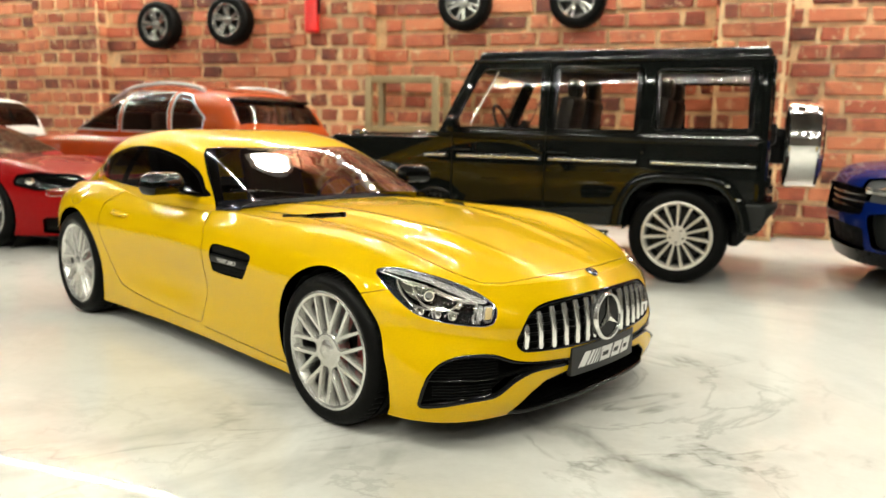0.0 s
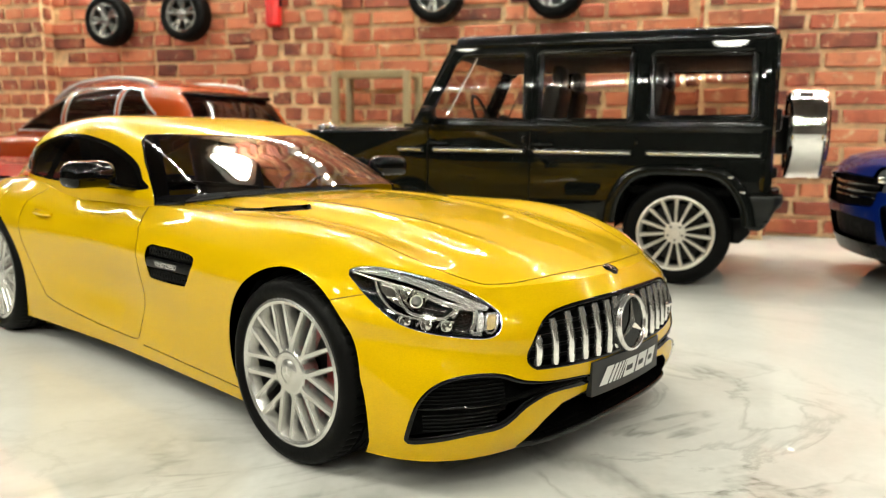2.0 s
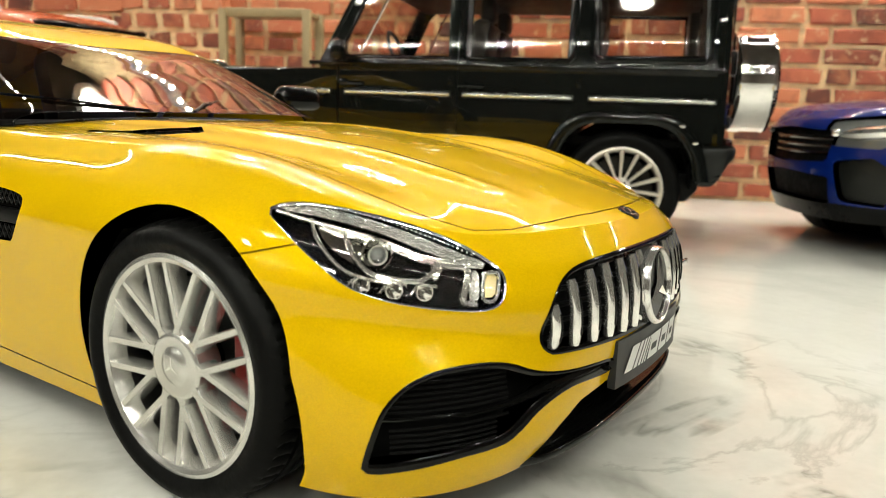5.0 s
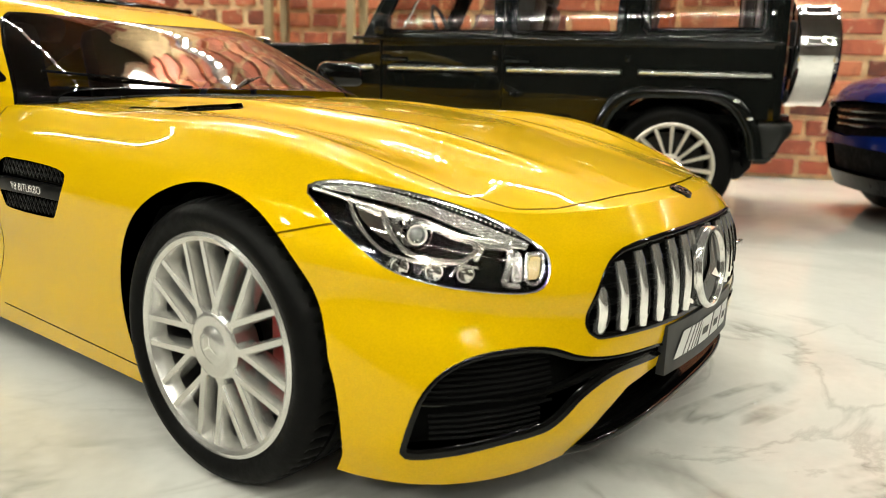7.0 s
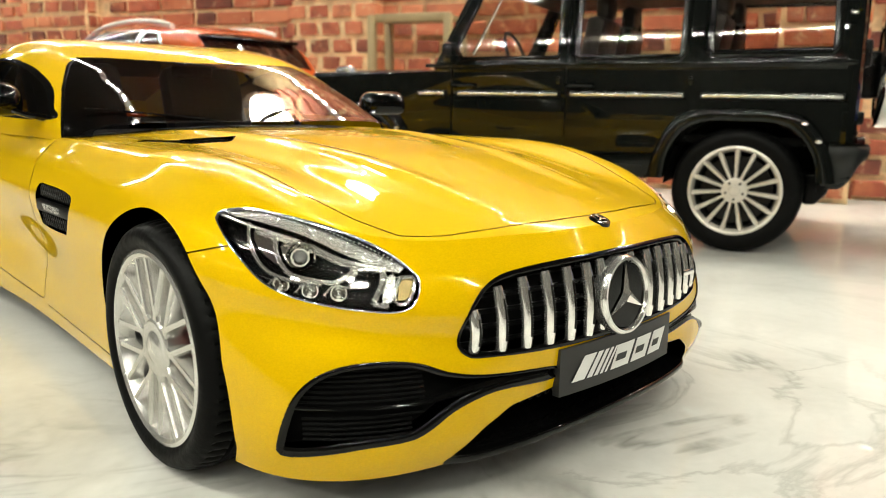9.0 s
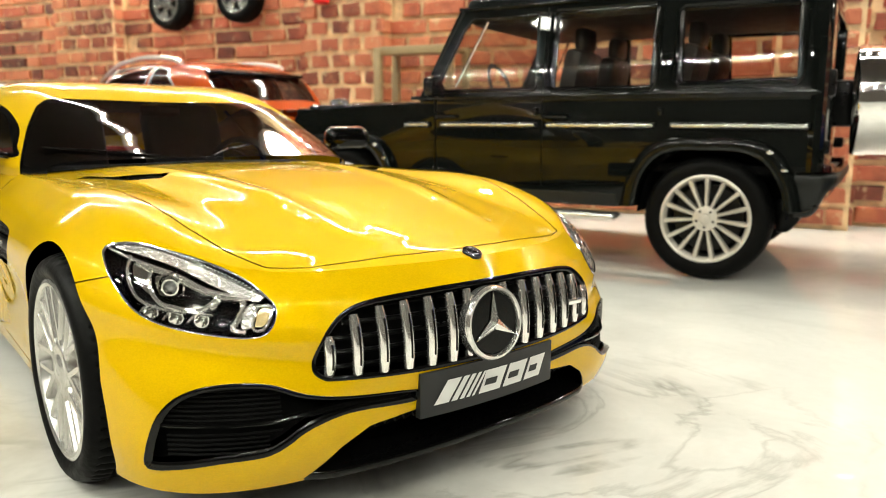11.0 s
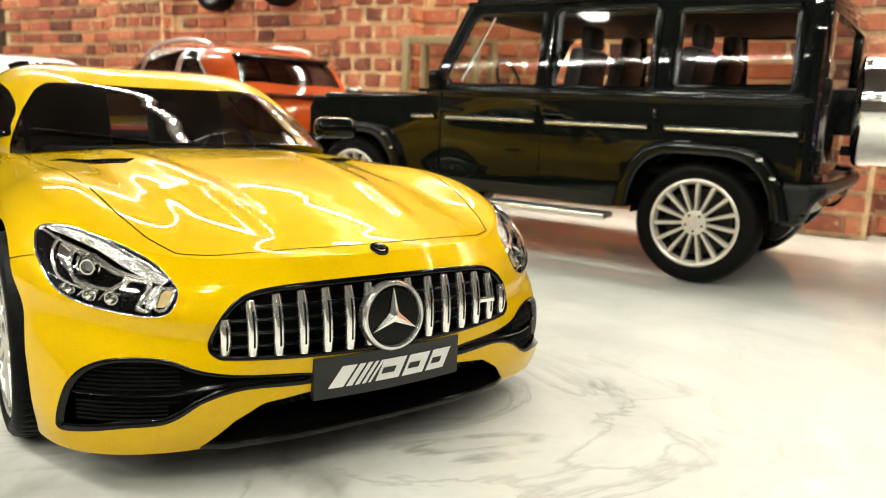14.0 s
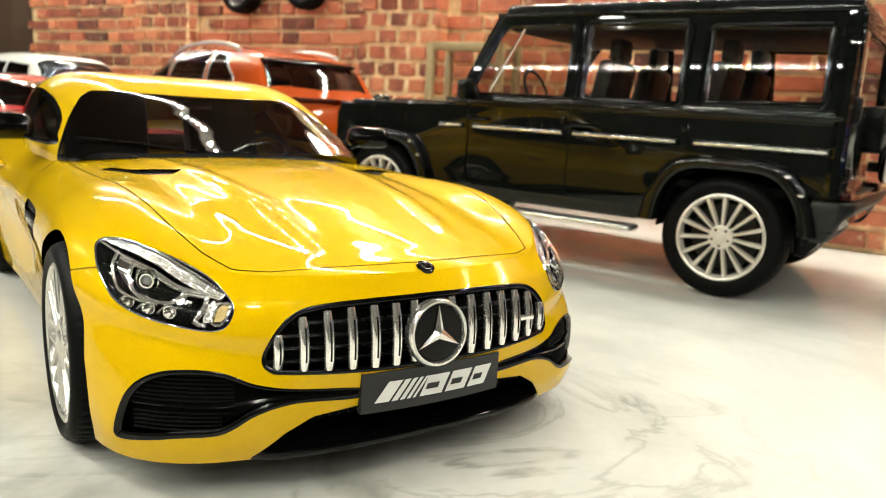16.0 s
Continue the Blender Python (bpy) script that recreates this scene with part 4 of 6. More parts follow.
    part("badge_mark", merged(*arm), BRIGHT, badge, "chrome three-armed mark", smooth=False)
    n = Vector((0.38, 0, 0.92)).normalized()
    em = Matrix.Translation((0.697, 0, 0.6545)) @ n.to_track_quat("X", "Z").to_matrix().to_4x4()
    small = part("hood_badge", turned(lathe([(0.0, 0.004), (0.018, 0.004), (0.020, 0.006), (0.028, 0.005), (0.030, -0.004)], 28, "x"), em), GLOSS_BLACK, car, "small round dark badge")
    part("hood_badge_ring", turned(lathe([(0.017, 0.003), (0.019, 0.008), (0.021, 0.003)], 28, "x"), em), CHROME, small)
    part("hood_badge_mark", turned(merged(*[turned(box(0.006, 0, 0.008, 0.003, 0.004, 0.016), Matrix.Rotation(2 * math.pi * k / 3, 4, "X")) for k in range(3)]), em), CHROME, small)
    # plate with the slanted stripes and three blocks
    plate = part("front_plate", curved_plate(-0.252, 0.252, 0.250, 0.372, 0.776, 0.020, 0.25), PLATE_BLACK, car, "black show plate with pale slanted stripes")
    def mark(u0, u1, v0, v1, lean=0.045):
        P4 = np.zeros((6, 2, 3))
        for i in range(6):
            for j in range(2):
                yy = u0 + (u1 - u0) * i / 5 + lean * (j - 0.0)
                P4[i, j] = (plate_x(yy, 0.776, 0.25) + 0.0225, yy, (v0, v1)[j])
        return Sheet.grid(P4)
    stripes = [(-0.212, -0.165), (-0.157, -0.137), (-0.129, -0.114), (-0.106, -0.094), (-0.086, -0.077)]
    for a, b in stripes:
        part("stripe", mark(a, b, 0.280, 0.342), PLATE_WHITE, plate)
    for a, b in ((-0.062, 0.018), (0.030, 0.106), (0.118, 0.188)):
        part("block", mark(a, b, 0.280, 0.342, 0.03), PLATE_WHITE, plate)
        part("block_gap", mark(a + 0.019, b - 0.016, 0.300, 0.318, 0.008).moved((0.0015, 0, 0)), PLATE_BLACK, plate)
    # corner ducts
    pair("duct", duct.moved((-0.075, 0.03, 0)) + duct.walls((-0.075, 0.03, 0)), DARK, "black air duct")
    pair("duct_rim", ribbon(duct, 0.012, 0.016, (-1, 0.35, 0)), GLOSS_BLACK, "gloss black duct surround")
    for s in (-1, 1):
        for k in range(14):
            zz = 0.226 + 0.0115 * k
            if k in (5, 6):
                continue
            y0 = 0.815 - 0.05 * step(0.30, 0.38, zz)
            pts = [(nose_x(q, zz) - 0.040, s * q, zz) for q in np.linspace(y0, 0.585 + 0.03 * (k < 4), 9)]
            part("duct_fin", rod(pts, 0.0040, 6, 0.8), DARK, car)
        pts = [(nose_x(q, 0.30) - 0.022 - 0.008 * (q > 0.7), s * q, 0.298 + 0.022 * step(0.68, 0.42, q)) for q in np.linspace(0.85, 0.27, 16)]
        part("duct_blade", rod(pts, [0.006] * 6 + [0.008 + 0.0014 * k for k in range(10)], 8, 0.9), GLOSS_BLACK, car, "gloss black blade across the duct")
    part("lower_intake", both(low.moved((-0.09, 0, 0.0)) + low.walls((-0.09, 0, 0.0))), DARK, car, "black lower intake")
    mesh_bits = []
    for i in range(-13, 14):
        yy = i * 0.03
        for s in (-1, 1):
            mesh_bits.append(rod([(nose_x(yy, 0.24) - 0.035, yy - 0.015, 0.235), (nose_x(yy, 0.26) - 0.03, yy + 0.0 * s, 0.235 + 0.018 * (1 if s > 0 else 1)), (nose_x(yy, 0.24) - 0.035, yy + 0.015, 0.235)], 0.003, 5))
    part("intake_mesh", merged(*mesh_bits), SATIN_BLACK, car, "black honeycomb mesh")
    q = np.linspace(-0.545, 0.545, 61)
    prof = []
    for yy in q:
        xx = 0.722 * (1 - (abs(yy) / 0.93) ** 2.8) ** (1 / 2.8) + 0.024 * step(0.57, 0.47, abs(yy)) + 0.004
        e = step(0.55, 0.48, abs(yy))
        prof.append([(xx - 0.16, yy, 0.225 - 0.08 * (1 - e)), (xx - 0.075, yy, 0.195 - 0.05 * (1 - e)), (xx - 0.02, yy, 0.158), (xx - 0.006, yy, 0.151), (xx, yy, 0.153), (xx + 0.006, yy, 0.148), (xx + 0.005, yy, 0.136), (xx - 0.004, yy, 0.128), (xx - 0.03, yy, 0.120), (xx - 0.16, yy, 0.115)])
    part("front_splitter", Sheet.grid(np.array(prof), flip=False), GLOSS_BLACK, car, "gloss black front splitter lip")
    # headlamps
    for s in (-1, 1):
        def f(p, s=s):
            return p if s < 0 else p.mirrored()
        shell_piece = part("headlamp", f(head.moved((-0.055, 0.045, -0.01)) + head.walls((-0.055, 0.045, -0.01))), GLOSS_BLACK, car, "headlamp with black housing and chrome inserts")
        part("lens_cover", f(head.moved(0.001)), CLEAR, shell_piece, "clear lens cover")
        part("lamp_rim", f(ribbon(head, 0.003, 0.004, (-0.7, 0.7, 0))), CHROME, shell_piece)
        def at(a, zz, dep=0.0):
            d2 = (((head.V[:, 0] + head.V[:, 1]) * 0.7071 - a) ** 2) + (head.V[:, 2] - zz) ** 2
            i = np.argsort(d2)[:24]
            k = np.exp(-d2[i] / (d2[i].min() + 0.00025))
            out = (head.V[i, 0] - head.V[i, 1]) * 0.7071
            o = float((out * k).sum() / k.sum())
            p = np.array([(a + o) * 0.7071, (a - o) * 0.7071, zz]) + np.array([-0.7071, 0.7071, 0]) * dep
            return Vector((p[0], p[1] * (1 if s < 0 else -1), p[2]))
        along, high = (head.V[:, 0] + head.V[:, 1]) * 0.7071, head.V[:, 2]

        def inset(poly, dep, rise=0.018, smooth_by=3):
            """A plate inside the lamp, shaped after the lens, dep behind it, with side walls going back."""
            piece = head.cut(poly_distance(along, high, soft_poly(poly, smooth_by) if smooth_by else poly))[0]
            piece = piece.moved((-0.7071 * dep, 0.7071 * dep, 0))
            back = (-0.7071 * rise, 0.7071 * rise, 0)
            return f(piece + piece.walls(back))

        def line(knots, r, dep, flat=1.0):
            return rod([at(a, zz, dep) for a, zz in soft_line(knots, 4)], r, 8, flat)
        # the daytime band along the top: a dotted dark edge over a bright faceted strip
        part("light_band", inset([(-0.432, 0.703), (-0.377, 0.701), (-0.317, 0.693), (-0.228, 0.672), (-0.132, 0.640), (-0.047, 0.608), (0.004, 0.590), (-0.016, 0.582), (-0.074, 0.598), (-0.139, 0.620), (-0.218, 0.650), (-0.293, 0.670), (-0.359, 0.683), (-0.424, 0.692)], 0.012, 0.02), FACETED, shell_piece, "bright faceted light band")
        top = spline([(-0.42, 0.706), (-0.377, 0.706), (-0.317, 0.699), (-0.226, 0.680), (-0.13, 0.648), (-0.043, 0.615), (0.0, 0.595)])
        for k in range(34):
            a = -0.345 + 0.0096 * k
            part("light_bead", ellipsoid(at(a, float(top(a)), 0.006), (0.0026, 0.0026, 0.0024), 8, 5), BRIGHT, shell_piece)
        part("chrome_brow", line([(-0.43, 0.690), (-0.359, 0.672), (-0.293, 0.657), (-0.218, 0.638), (-0.139, 0.609), (-0.074, 0.596), (-0.010, 0.584)], 0.0045, 0.010), BRIGHT, shell_piece, "chrome trim bar")
        part("chrome_brow", line([(-0.34, 0.660), (-0.293, 0.648), (-0.218, 0.628), (-0.150, 0.602), (-0.10, 0.592)], 0.003, 0.016), BRIGHT, shell_piece)
        part("chrome_blade", line([(-0.361, 0.676), (-0.351, 0.643), (-0.322, 0.604), (-0.293, 0.582), (-0.25, 0.569), (-0.206, 0.562)], 0.0045, 0.012), BRIGHT, shell_piece, "thin chrome blade")
        part("side_reflector", inset([(-0.350, 0.664), (-0.300, 0.652), (-0.288, 0.627), (-0.278, 0.596), (-0.310, 0.614), (-0.338, 0.640)], 0.020, 0.02, 0), CHROME, shell_piece, "chrome side reflector")
        part("chrome_hook", line([(-0.295, 0.654), (-0.279, 0.612), (-0.25, 0.582), (-0.206, 0.570), (-0.152, 0.564), (-0.127, 0.574), (-0.112, 0.590), (-0.139, 0.605), (-0.219, 0.631), (-0.289, 0.651)], 0.0056, 0.014), BRIGHT, shell_piece, "chrome loop round the main lamp")
        part("reflector", inset([(-0.286, 0.645), (-0.240, 0.632), (-0.224, 0.620), (-0.228, 0.594), (-0.245, 0.587), (-0.268, 0.606)], 0.030, 0.02, 0), CHROME, shell_piece, "chrome reflector bowl")
        c = at(-0.232, 0.612, 0.030)
        aim = Vector((0.80, 0.6 * s, 0.05)).normalized()
        mm = Matrix.Translation(c) @ aim.to_track_quat("X", "Z").to_matrix().to_4x4()
        part("projector_ring", turned(lathe([(0.015, 0.0), (0.017, 0.013), (0.021, 0.013), (0.024, 0.004), (0.026, -0.02)], 24, "x"), mm), CHROME, shell_piece, "chrome projector ring")
        part("projector_bezel", turned(lathe([(0.029, 0.006), (0.031, 0.010), (0.034, 0.008), (0.036, -0.02)], 28, "x"), mm), CHROME, shell_piece)
        part("projector_lens", turned(ellipsoid((0, 0, 0), (0.012, 0.016, 0.016), 16, 10), mm), LENS_GLASS, shell_piece, "clear projector lens")
        part("end_reflector", inset([(-0.117, 0.590), (-0.096, 0.590), (-0.105, 0.568), (-0.130, 0.559), (-0.120, 0.572)], 0.014, 0.02, 0), BRIGHT, shell_piece)
        for a, zz in ((-0.268, 0.556), (-0.202, 0.547), (-0.139, 0.542)):
            cup = Matrix.Translation(at(a, zz, 0.022)) @ aim.to_track_quat("X", "Z").to_matrix().to_4x4()
            part("small_reflector", turned(lathe([(0.0, -0.016), (0.008, -0.012), (0.013, -0.003), (0.016, 0.005), (0.018, 0.005), (0.020, -0.006)], 20, "x"), cup), CHROME, shell_piece, "small round chrome reflector")
            part("reflector_edge", line([(a - 0.030, zz - 0.004), (a - 0.012, zz + 0.014), (a + 0.026, zz + 0.011)], 0.0032, 0.014), BRIGHT, shell_piece)
        part("corner_bracket", line([(-0.100, 0.590), (-0.054, 0.586), (-0.043, 0.575), (-0.048, 0.553), (-0.060, 0.522), (-0.030, 0.514)], 0.0085, 0.012, 0.8), BRIGHT, shell_piece, "chrome corner bracket")
        part("corner_panel", inset([(-0.036, 0.578), (-0.016, 0.577), (-0.021, 0.522), (-0.045, 0.522)], 0.016, 0.02, 0), FACETED, shell_piece)
        part("indicator", inset([(-0.006, 0.571), (0.022, 0.568), (0.014, 0.528), (-0.010, 0.528)], 0.008, 0.02, 0), AMBER, shell_piece, "small amber indicator")
        part("indicator_edge", line([(-0.008, 0.574), (0.026, 0.570), (0.014, 0.524), (-0.014, 0.526), (-0.008, 0.574)], 0.004, 0.006), BRIGHT, shell_piece)
    # glass house
    dome = Sheet.grid(cabin(COUPE), flip=True)
    x, y, z = dome.V.T
    wind = [(-0.90, 0.02), (-0.90, -0.62), (-1.02, -0.72), (-1.13, -0.768), (-1.19, -0.745), (-1.40, -0.668), (-1.575, -0.588), (-1.640, -0.530), (-1.635, -0.40), (-1.62, -0.2), (-1.615, 0.02)]
    g = poly_distance(x, y, wind)
    screen, dome = dome.cut(g)
    x, y, z = dome.V.T
    rear_poly = [(-2.55, 0.02), (-2.57, -0.40), (-2.70, -0.47), (-3.22, -0.40), (-3.27, 0.02)]
    rear, dome = dome.cut(poly_distance(x, y, rear_poly))
    x, y, z = dome.V.T
    win_poly = soft_poly([(-1.265, 0.868), (-1.310, 0.915), (-1.405, 0.975), (-1.54, 1.032), (-1.70, 1.080), (-1.93, 1.114), (-2.20, 1.105), (-2.45, 1.055), (-2.68, 0.975), (-2.74, 0.935), (-2.66, 0.905), (-2.30, 0.880), (-1.8, 0.868)], 5)
    on_side = y < -0.35
    trim, dome = dome.cut(np.where(on_side, poly_distance(x, z, win_poly), 1.0))
    x, y, z = trim.V.T
    window, trim = trim.cut(poly_distance(x, z, win_poly) + 0.016)
    part("roof", both(dome), YELLOW, car, "yellow roof and pillars")
    part("windscreen_seal", both(ribbon(screen, 0.012, 0.003, None)), GLOSS_BLACK, car, "black windscreen edge")
    part("windscreen", both(screen.moved(0.0015)), SMOKED, car, "smoked windscreen")
    part("rear_window", both(rear), DARK_GLASS, car)
    pair("window_trim", trim.moved(0.002), GLOSS_BLACK, "black window surround")
    for s in (-1, 1):
        part("side_window", window if s < 0 else window.mirrored(), DARK_GLASS, car, "dark side window")
        part("window_pillar", rod([(-2.22, s * 0.775, 0.885), (-2.26, s * 0.70, 1.00), (-2.28, s * 0.625, 1.09)], 0.020, 8, 0.5), GLOSS_BLACK, car)
        # mirror on its arm
        mir = part("door_mirror", turned(box(0, 0, 0, 0.140, 0.255, 0.120, 0.050, 5, (0.78, 0.94)), Matrix.Translation((-1.385, s * 0.940, 0.940)) @ Matrix.Rotation(s * -0.25, 4, "Z")), GLOSS_BLACK, car, "gloss black door mirror")
        part("mirror_arm", rod([(-1.375, s * 0.885, 0.912), (-1.345, s * 0.82, 0.885), (-1.325, s * 0.755, 0.872)], [0.022, 0.020, 0.026], 8, 0.6), GLOSS_BLACK, mir)
        part("mirror_glass", turned(ellipsoid((0, 0, 0), (0.008, 0.090, 0.040), 20, 10), Matrix.Translation((-1.455, s * 0.945, 0.940)) @ Matrix.Rotation(s * -0.25, 4, "Z")), CHROME, mir)
        part("door_handle", rod([(-1.92, s * 0.896, 0.715), (-1.96, s * 0.913, 0.718), (-2.06, s * 0.916, 0.722), (-2.10, s * 0.903, 0.724)], [0.008, 0.016, 0.016, 0.008], 8, 1.0), YELLOW, car)
        # wipers
        part("wiper", rod([(-1.03, s * 0.10 - 0.1, 0.868), (-1.09, s * 0.30 - 0.2, 0.898), (-1.15, s * 0.45 - 0.22, 0.910)], 0.007, 6, 0.7), SATIN_BLACK, car)
    part("cowl", both(cowl_strip()), SATIN_BLACK, car, "black cowl strip below the windscreen")
    # cabin inside
    part("cabin_floor", box(-1.95, 0, 0.46, 1.9, 1.3, 0.04), DARK, car)
    part("dashboard", box(-1.36, 0, 0.72, 0.30, 1.20, 0.20, 0.05), LEATHER, car, "dark dashboard")
    part("steering_wheel", turned(lathe([(0.145, -0.014), (0.165, 0.0), (0.145, 0.014), (0.130, 0.0), (0.145, -0.014)], 28, "x"), Matrix.Translation((-1.52, 0.34, 0.80)) @ Matrix.Rotation(radians(25), 4, "Y")), LEATHER, car)
    for s in (-1, 1):
        part("seat", merged(box(-1.95, s * 0.34, 0.58, 0.5, 0.46, 0.2, 0.06), turned(box(0, 0, 0, 0.15, 0.46, 0.62, 0.06), Matrix.Translation((-2.22, s * 0.34, 0.82)) @ Matrix.Rotation(radians(-16), 4, "Y")),
                            turned(box(0, 0, 0, 0.10, 0.24, 0.16, 0.04), Matrix.Translation((-2.31, s * 0.34, 1.08)) @ Matrix.Rotation(radians(-16), 4, "Y"))), LEATHER, car)
    part("rear_shelf", box(-2.75, 0, 0.80, 0.8, 1.0, 0.06, 0.02), DARK, car)
    part("rear_view_mirror", box(-1.66, 0, 1.075, 0.03, 0.20, 0.055, 0.015), GLOSS_BLACK, car)
    for hx, r, w, z in ((0, 0.327, 0.265, 0.327), (-2.63, 0.337, 0.295, 0.337)):
        for s in (-1, 1):
            wheel(car, hx, s * ((0.940 if hx == 0 else 0.938) - w / 2), z, r, w, 0.252 if hx == 0 else 0.258, "cross", SILVER, s, spin=-0.471)
    # tail
    for s in (-1, 1):
        part("tail_lamp", box(-3.50, s * 0.62, 0.72, 0.10, 0.34, 0.05, 0.02), RED_LENS, car)
    return car


def ribbon(sheet, width, lift, inward):
    """A band along a sheet's border, raised a little: the surround of an opening. inward: a way the band turns down to."""
    V, N, F = [], [], []
    mid_of = {}
    for f in sheet.F:
        c = sheet.V[list(f)].mean(0)
        for a, b in zip(f, f[1:] + f[:1]):
            mid_of[(a, b)] = c
    edges = [e for e in sheet.loops() if abs(sheet.V[e[0]][1]) + abs(sheet.V[e[1]][1]) > 1e-4]
    inn = {}
    for a, b in edges:
        e = sheet.V[b] - sheet.V[a]
        n = sheet.N[a]
        n = n / max(np.linalg.norm(n), 1e-9)
        d = np.cross(n, e)
        d = d / max(np.linalg.norm(d), 1e-9)
        if d @ (mid_of[(a, b)] - sheet.V[a]) < 0:
            d = -d
        for i in (a, b):
            inn.setdefault(i, []).append(d)
    for a, b in edges:
        k = len(V)
        for i in (a, b):
            n = sheet.N[i] / max(np.linalg.norm(sheet.N[i]), 1e-9)
            d = np.mean(inn[i], 0)
            V += [sheet.V[i] + n * 0.001, sheet.V[i] + n * min(lift, 0.004) + d * width * 0.4, sheet.V[i] + d * width - n * lift]
            N += [n - d * 0.4, n, n + d * 0.8]
        F += [(k, k + 3, k + 4, k + 1), (k + 1, k + 4, k + 5, k + 2)]
    return Sheet(np.array(V).reshape(-1, 3), np.array(N).reshape(-1, 3), F)


def plate_x(y, x0, bow):
    return x0 - bow * y * y


def curved_plate(y0, y1, z0, z1, x0, thick, bow):
    bm = bmesh.new()
    rows = []
    for i in range(13):
        y = y0 + (y1 - y0) * i / 12
        x = plate_x(y, x0, bow)
        rows.append([bm.verts.new(p) for p in ((x, y, z0), (x + thick, y, z0), (x + thick, y, z1), (x, y, z1))])
    for a, b in zip(rows[:-1], rows[1:]):
        for k in range(4):
            bm.faces.new((a[k], b[k], b[(k + 1) % 4], a[(k + 1) % 4]))
    bm.faces.new(rows[0][::-1]), bm.faces.new(rows[-1])
    bmesh.ops.recalc_face_normals(bm, faces=bm.faces)
    return bm


def cowl_strip():
    """The strip between hood and windscreen."""
    y = np.linspace(-0.72, 0, 30)
    edge = -0.975 - 0.055 * (y / 0.72) ** 2 - 0.10 * np.abs(y / 0.72) ** 4
    fade = 1 - np.abs(y / 0.72) ** 6
    rows = []
    for back, up in ((0.030, -0.008), (0.034, 0.006), (0.048, 0.011), (0.075, 0.012)):
        rows.append(np.stack([edge - back, y, coupe_deck(edge - back, y) - 0.004 + up * fade], -1))
    P = np.stack(rows, 1)
    return Sheet.grid(P, flip=False)


coupe()


# ---------------------------------------------------------------- the black boxy off-road model
S = 1.045 / 18


def off_roader():
    car = thing("model_off_roader", "glossy black boxy die-cast model off-roader standing before the brick wall", "model car", 0.466, 3.830, 0, 182.4)

    def side_y(z):
        return 0.90 - 0.085 * np.clip((z - 1.20) / 0.6, 0, 1) - 0.03 * np.clip((0.62 - z) / 0.3, 0, 1)
    xs, zs = np.linspace(-0.60, 3.36, 199), np.linspace(0.45, 1.80, 100)
    X, Z = np.meshgrid(xs, zs, indexing="ij")
    P = np.stack([X, side_y(Z) + 0.012 * bump(Z, 1.165, 0.015), Z], -1)
    side = Sheet.grid(P, flip=True)
    side = Sheet(side.V, side.N if side.N[0][1] > 0 else -side.N, side.F if side.N[0][1] > 0 else [f[::-1] for f in side.F])
    x, y, z = side.V.T
    outline = [(-0.60, 0.45), (-0.60, 1.80), (1.80, 1.80), (2.12, 1.13), (3.30, 1.08), (3.36, 1.0), (3.36, 0.45)]
    side = side.cut(poly_distance(x, z, outline))[0]
    for hx in (0.0, 2.85):
        x, y, z = side.V.T
        arch = [(hx - 0.48, 0.40), (hx - 0.45, 0.63), (hx - 0.35, 0.78), (hx - 0.21, 0.84), (hx + 0.21, 0.84), (hx + 0.35, 0.78), (hx + 0.44, 0.63), (hx + 0.47, 0.40)]
        side = side.cut(poly_distance(x, z, arch))[1]
    wins = {"front_window": [(1.20, 1.235), (1.21, 1.70), (1.70, 1.70), (1.76, 1.64), (1.93, 1.28), (1.90, 1.235)],
            "middle_window": [(0.40, 1.235), (0.40, 1.70), (1.03, 1.70), (1.03, 1.235)], "rear_window": [(-0.46, 1.265), (-0.44, 1.665), (0.20, 1.675), (0.18, 1.255)]}
    panes = {}
    for k, poly in wins.items():
        x, y, z = side.V.T
        panes[k], side = side.cut(poly_distance(x, z, poly, 0.035))

    def both(s):
        return s + s.mirrored()
    gaps = None
    for line in ([(1.125, 0.56), (1.125, 1.76)], [(0.31, 0.92), (0.31, 1.76)], [(1.98, 0.56), (1.98, 1.15)], [(1.125, 0.56), (1.98, 0.56)], [(0.55, 0.60), (1.125, 0.56)]):
        x, y, z = side.V.T
        g, side = side.cut(line_distance(x, z, line) - 0.007)
        gaps = g if gaps is None else gaps + g
    part("body_side", both(side), BLACK_PAINT, car, "glossy black body sides")
    part("shut_line", both(gaps.moved(-0.012) + gaps.walls(0.012)), DARK, car)
    for k, p in panes.items():
        for s in (1, -1):
            q = p if s > 0 else p.mirrored()
            w = part(k, q.moved(-0.010), SUV_GLASS if k != "rear_window" else REAR_TINT, car, "tinted side window")
            part("window_seal", ribbon(q, 0.030, 0.014, None), GLOSS_BLACK, w, "black rubber seal")
    # raised window frames of the doors
    for x0, x1, z0, z1 in ((0.345, 1.09, 1.19, 1.745), (-0.50, 0.245, 1.215, 1.715)):
        for s in (1, -1):
            ring_pts = [(x0 + 0.04, s * (float(side_y(z0)) + 0.004), z0), (x1 - 0.04, s * (float(side_y(z0)) + 0.004), z0), (x1, s * (float(side_y(z0 + .04)) + 0.004), z0 + 0.04), (x1, s * (float(side_y(z1 - .04)) + 0.004), z1 - 0.04),
                        (x1 - 0.04, s * (float(side_y(z1)) + 0.004), z1), (x0 + 0.04, s * (float(side_y(z1)) + 0.004), z1), (x0, s * (float(side_y(z1 - .04)) + 0.004), z1 - 0.04), (x0, s * (float(side_y(z0 + .04)) + 0.004), z0 + 0.04), (x0 + 0.04, s * (float(side_y(z0)) + 0.004), z0)]
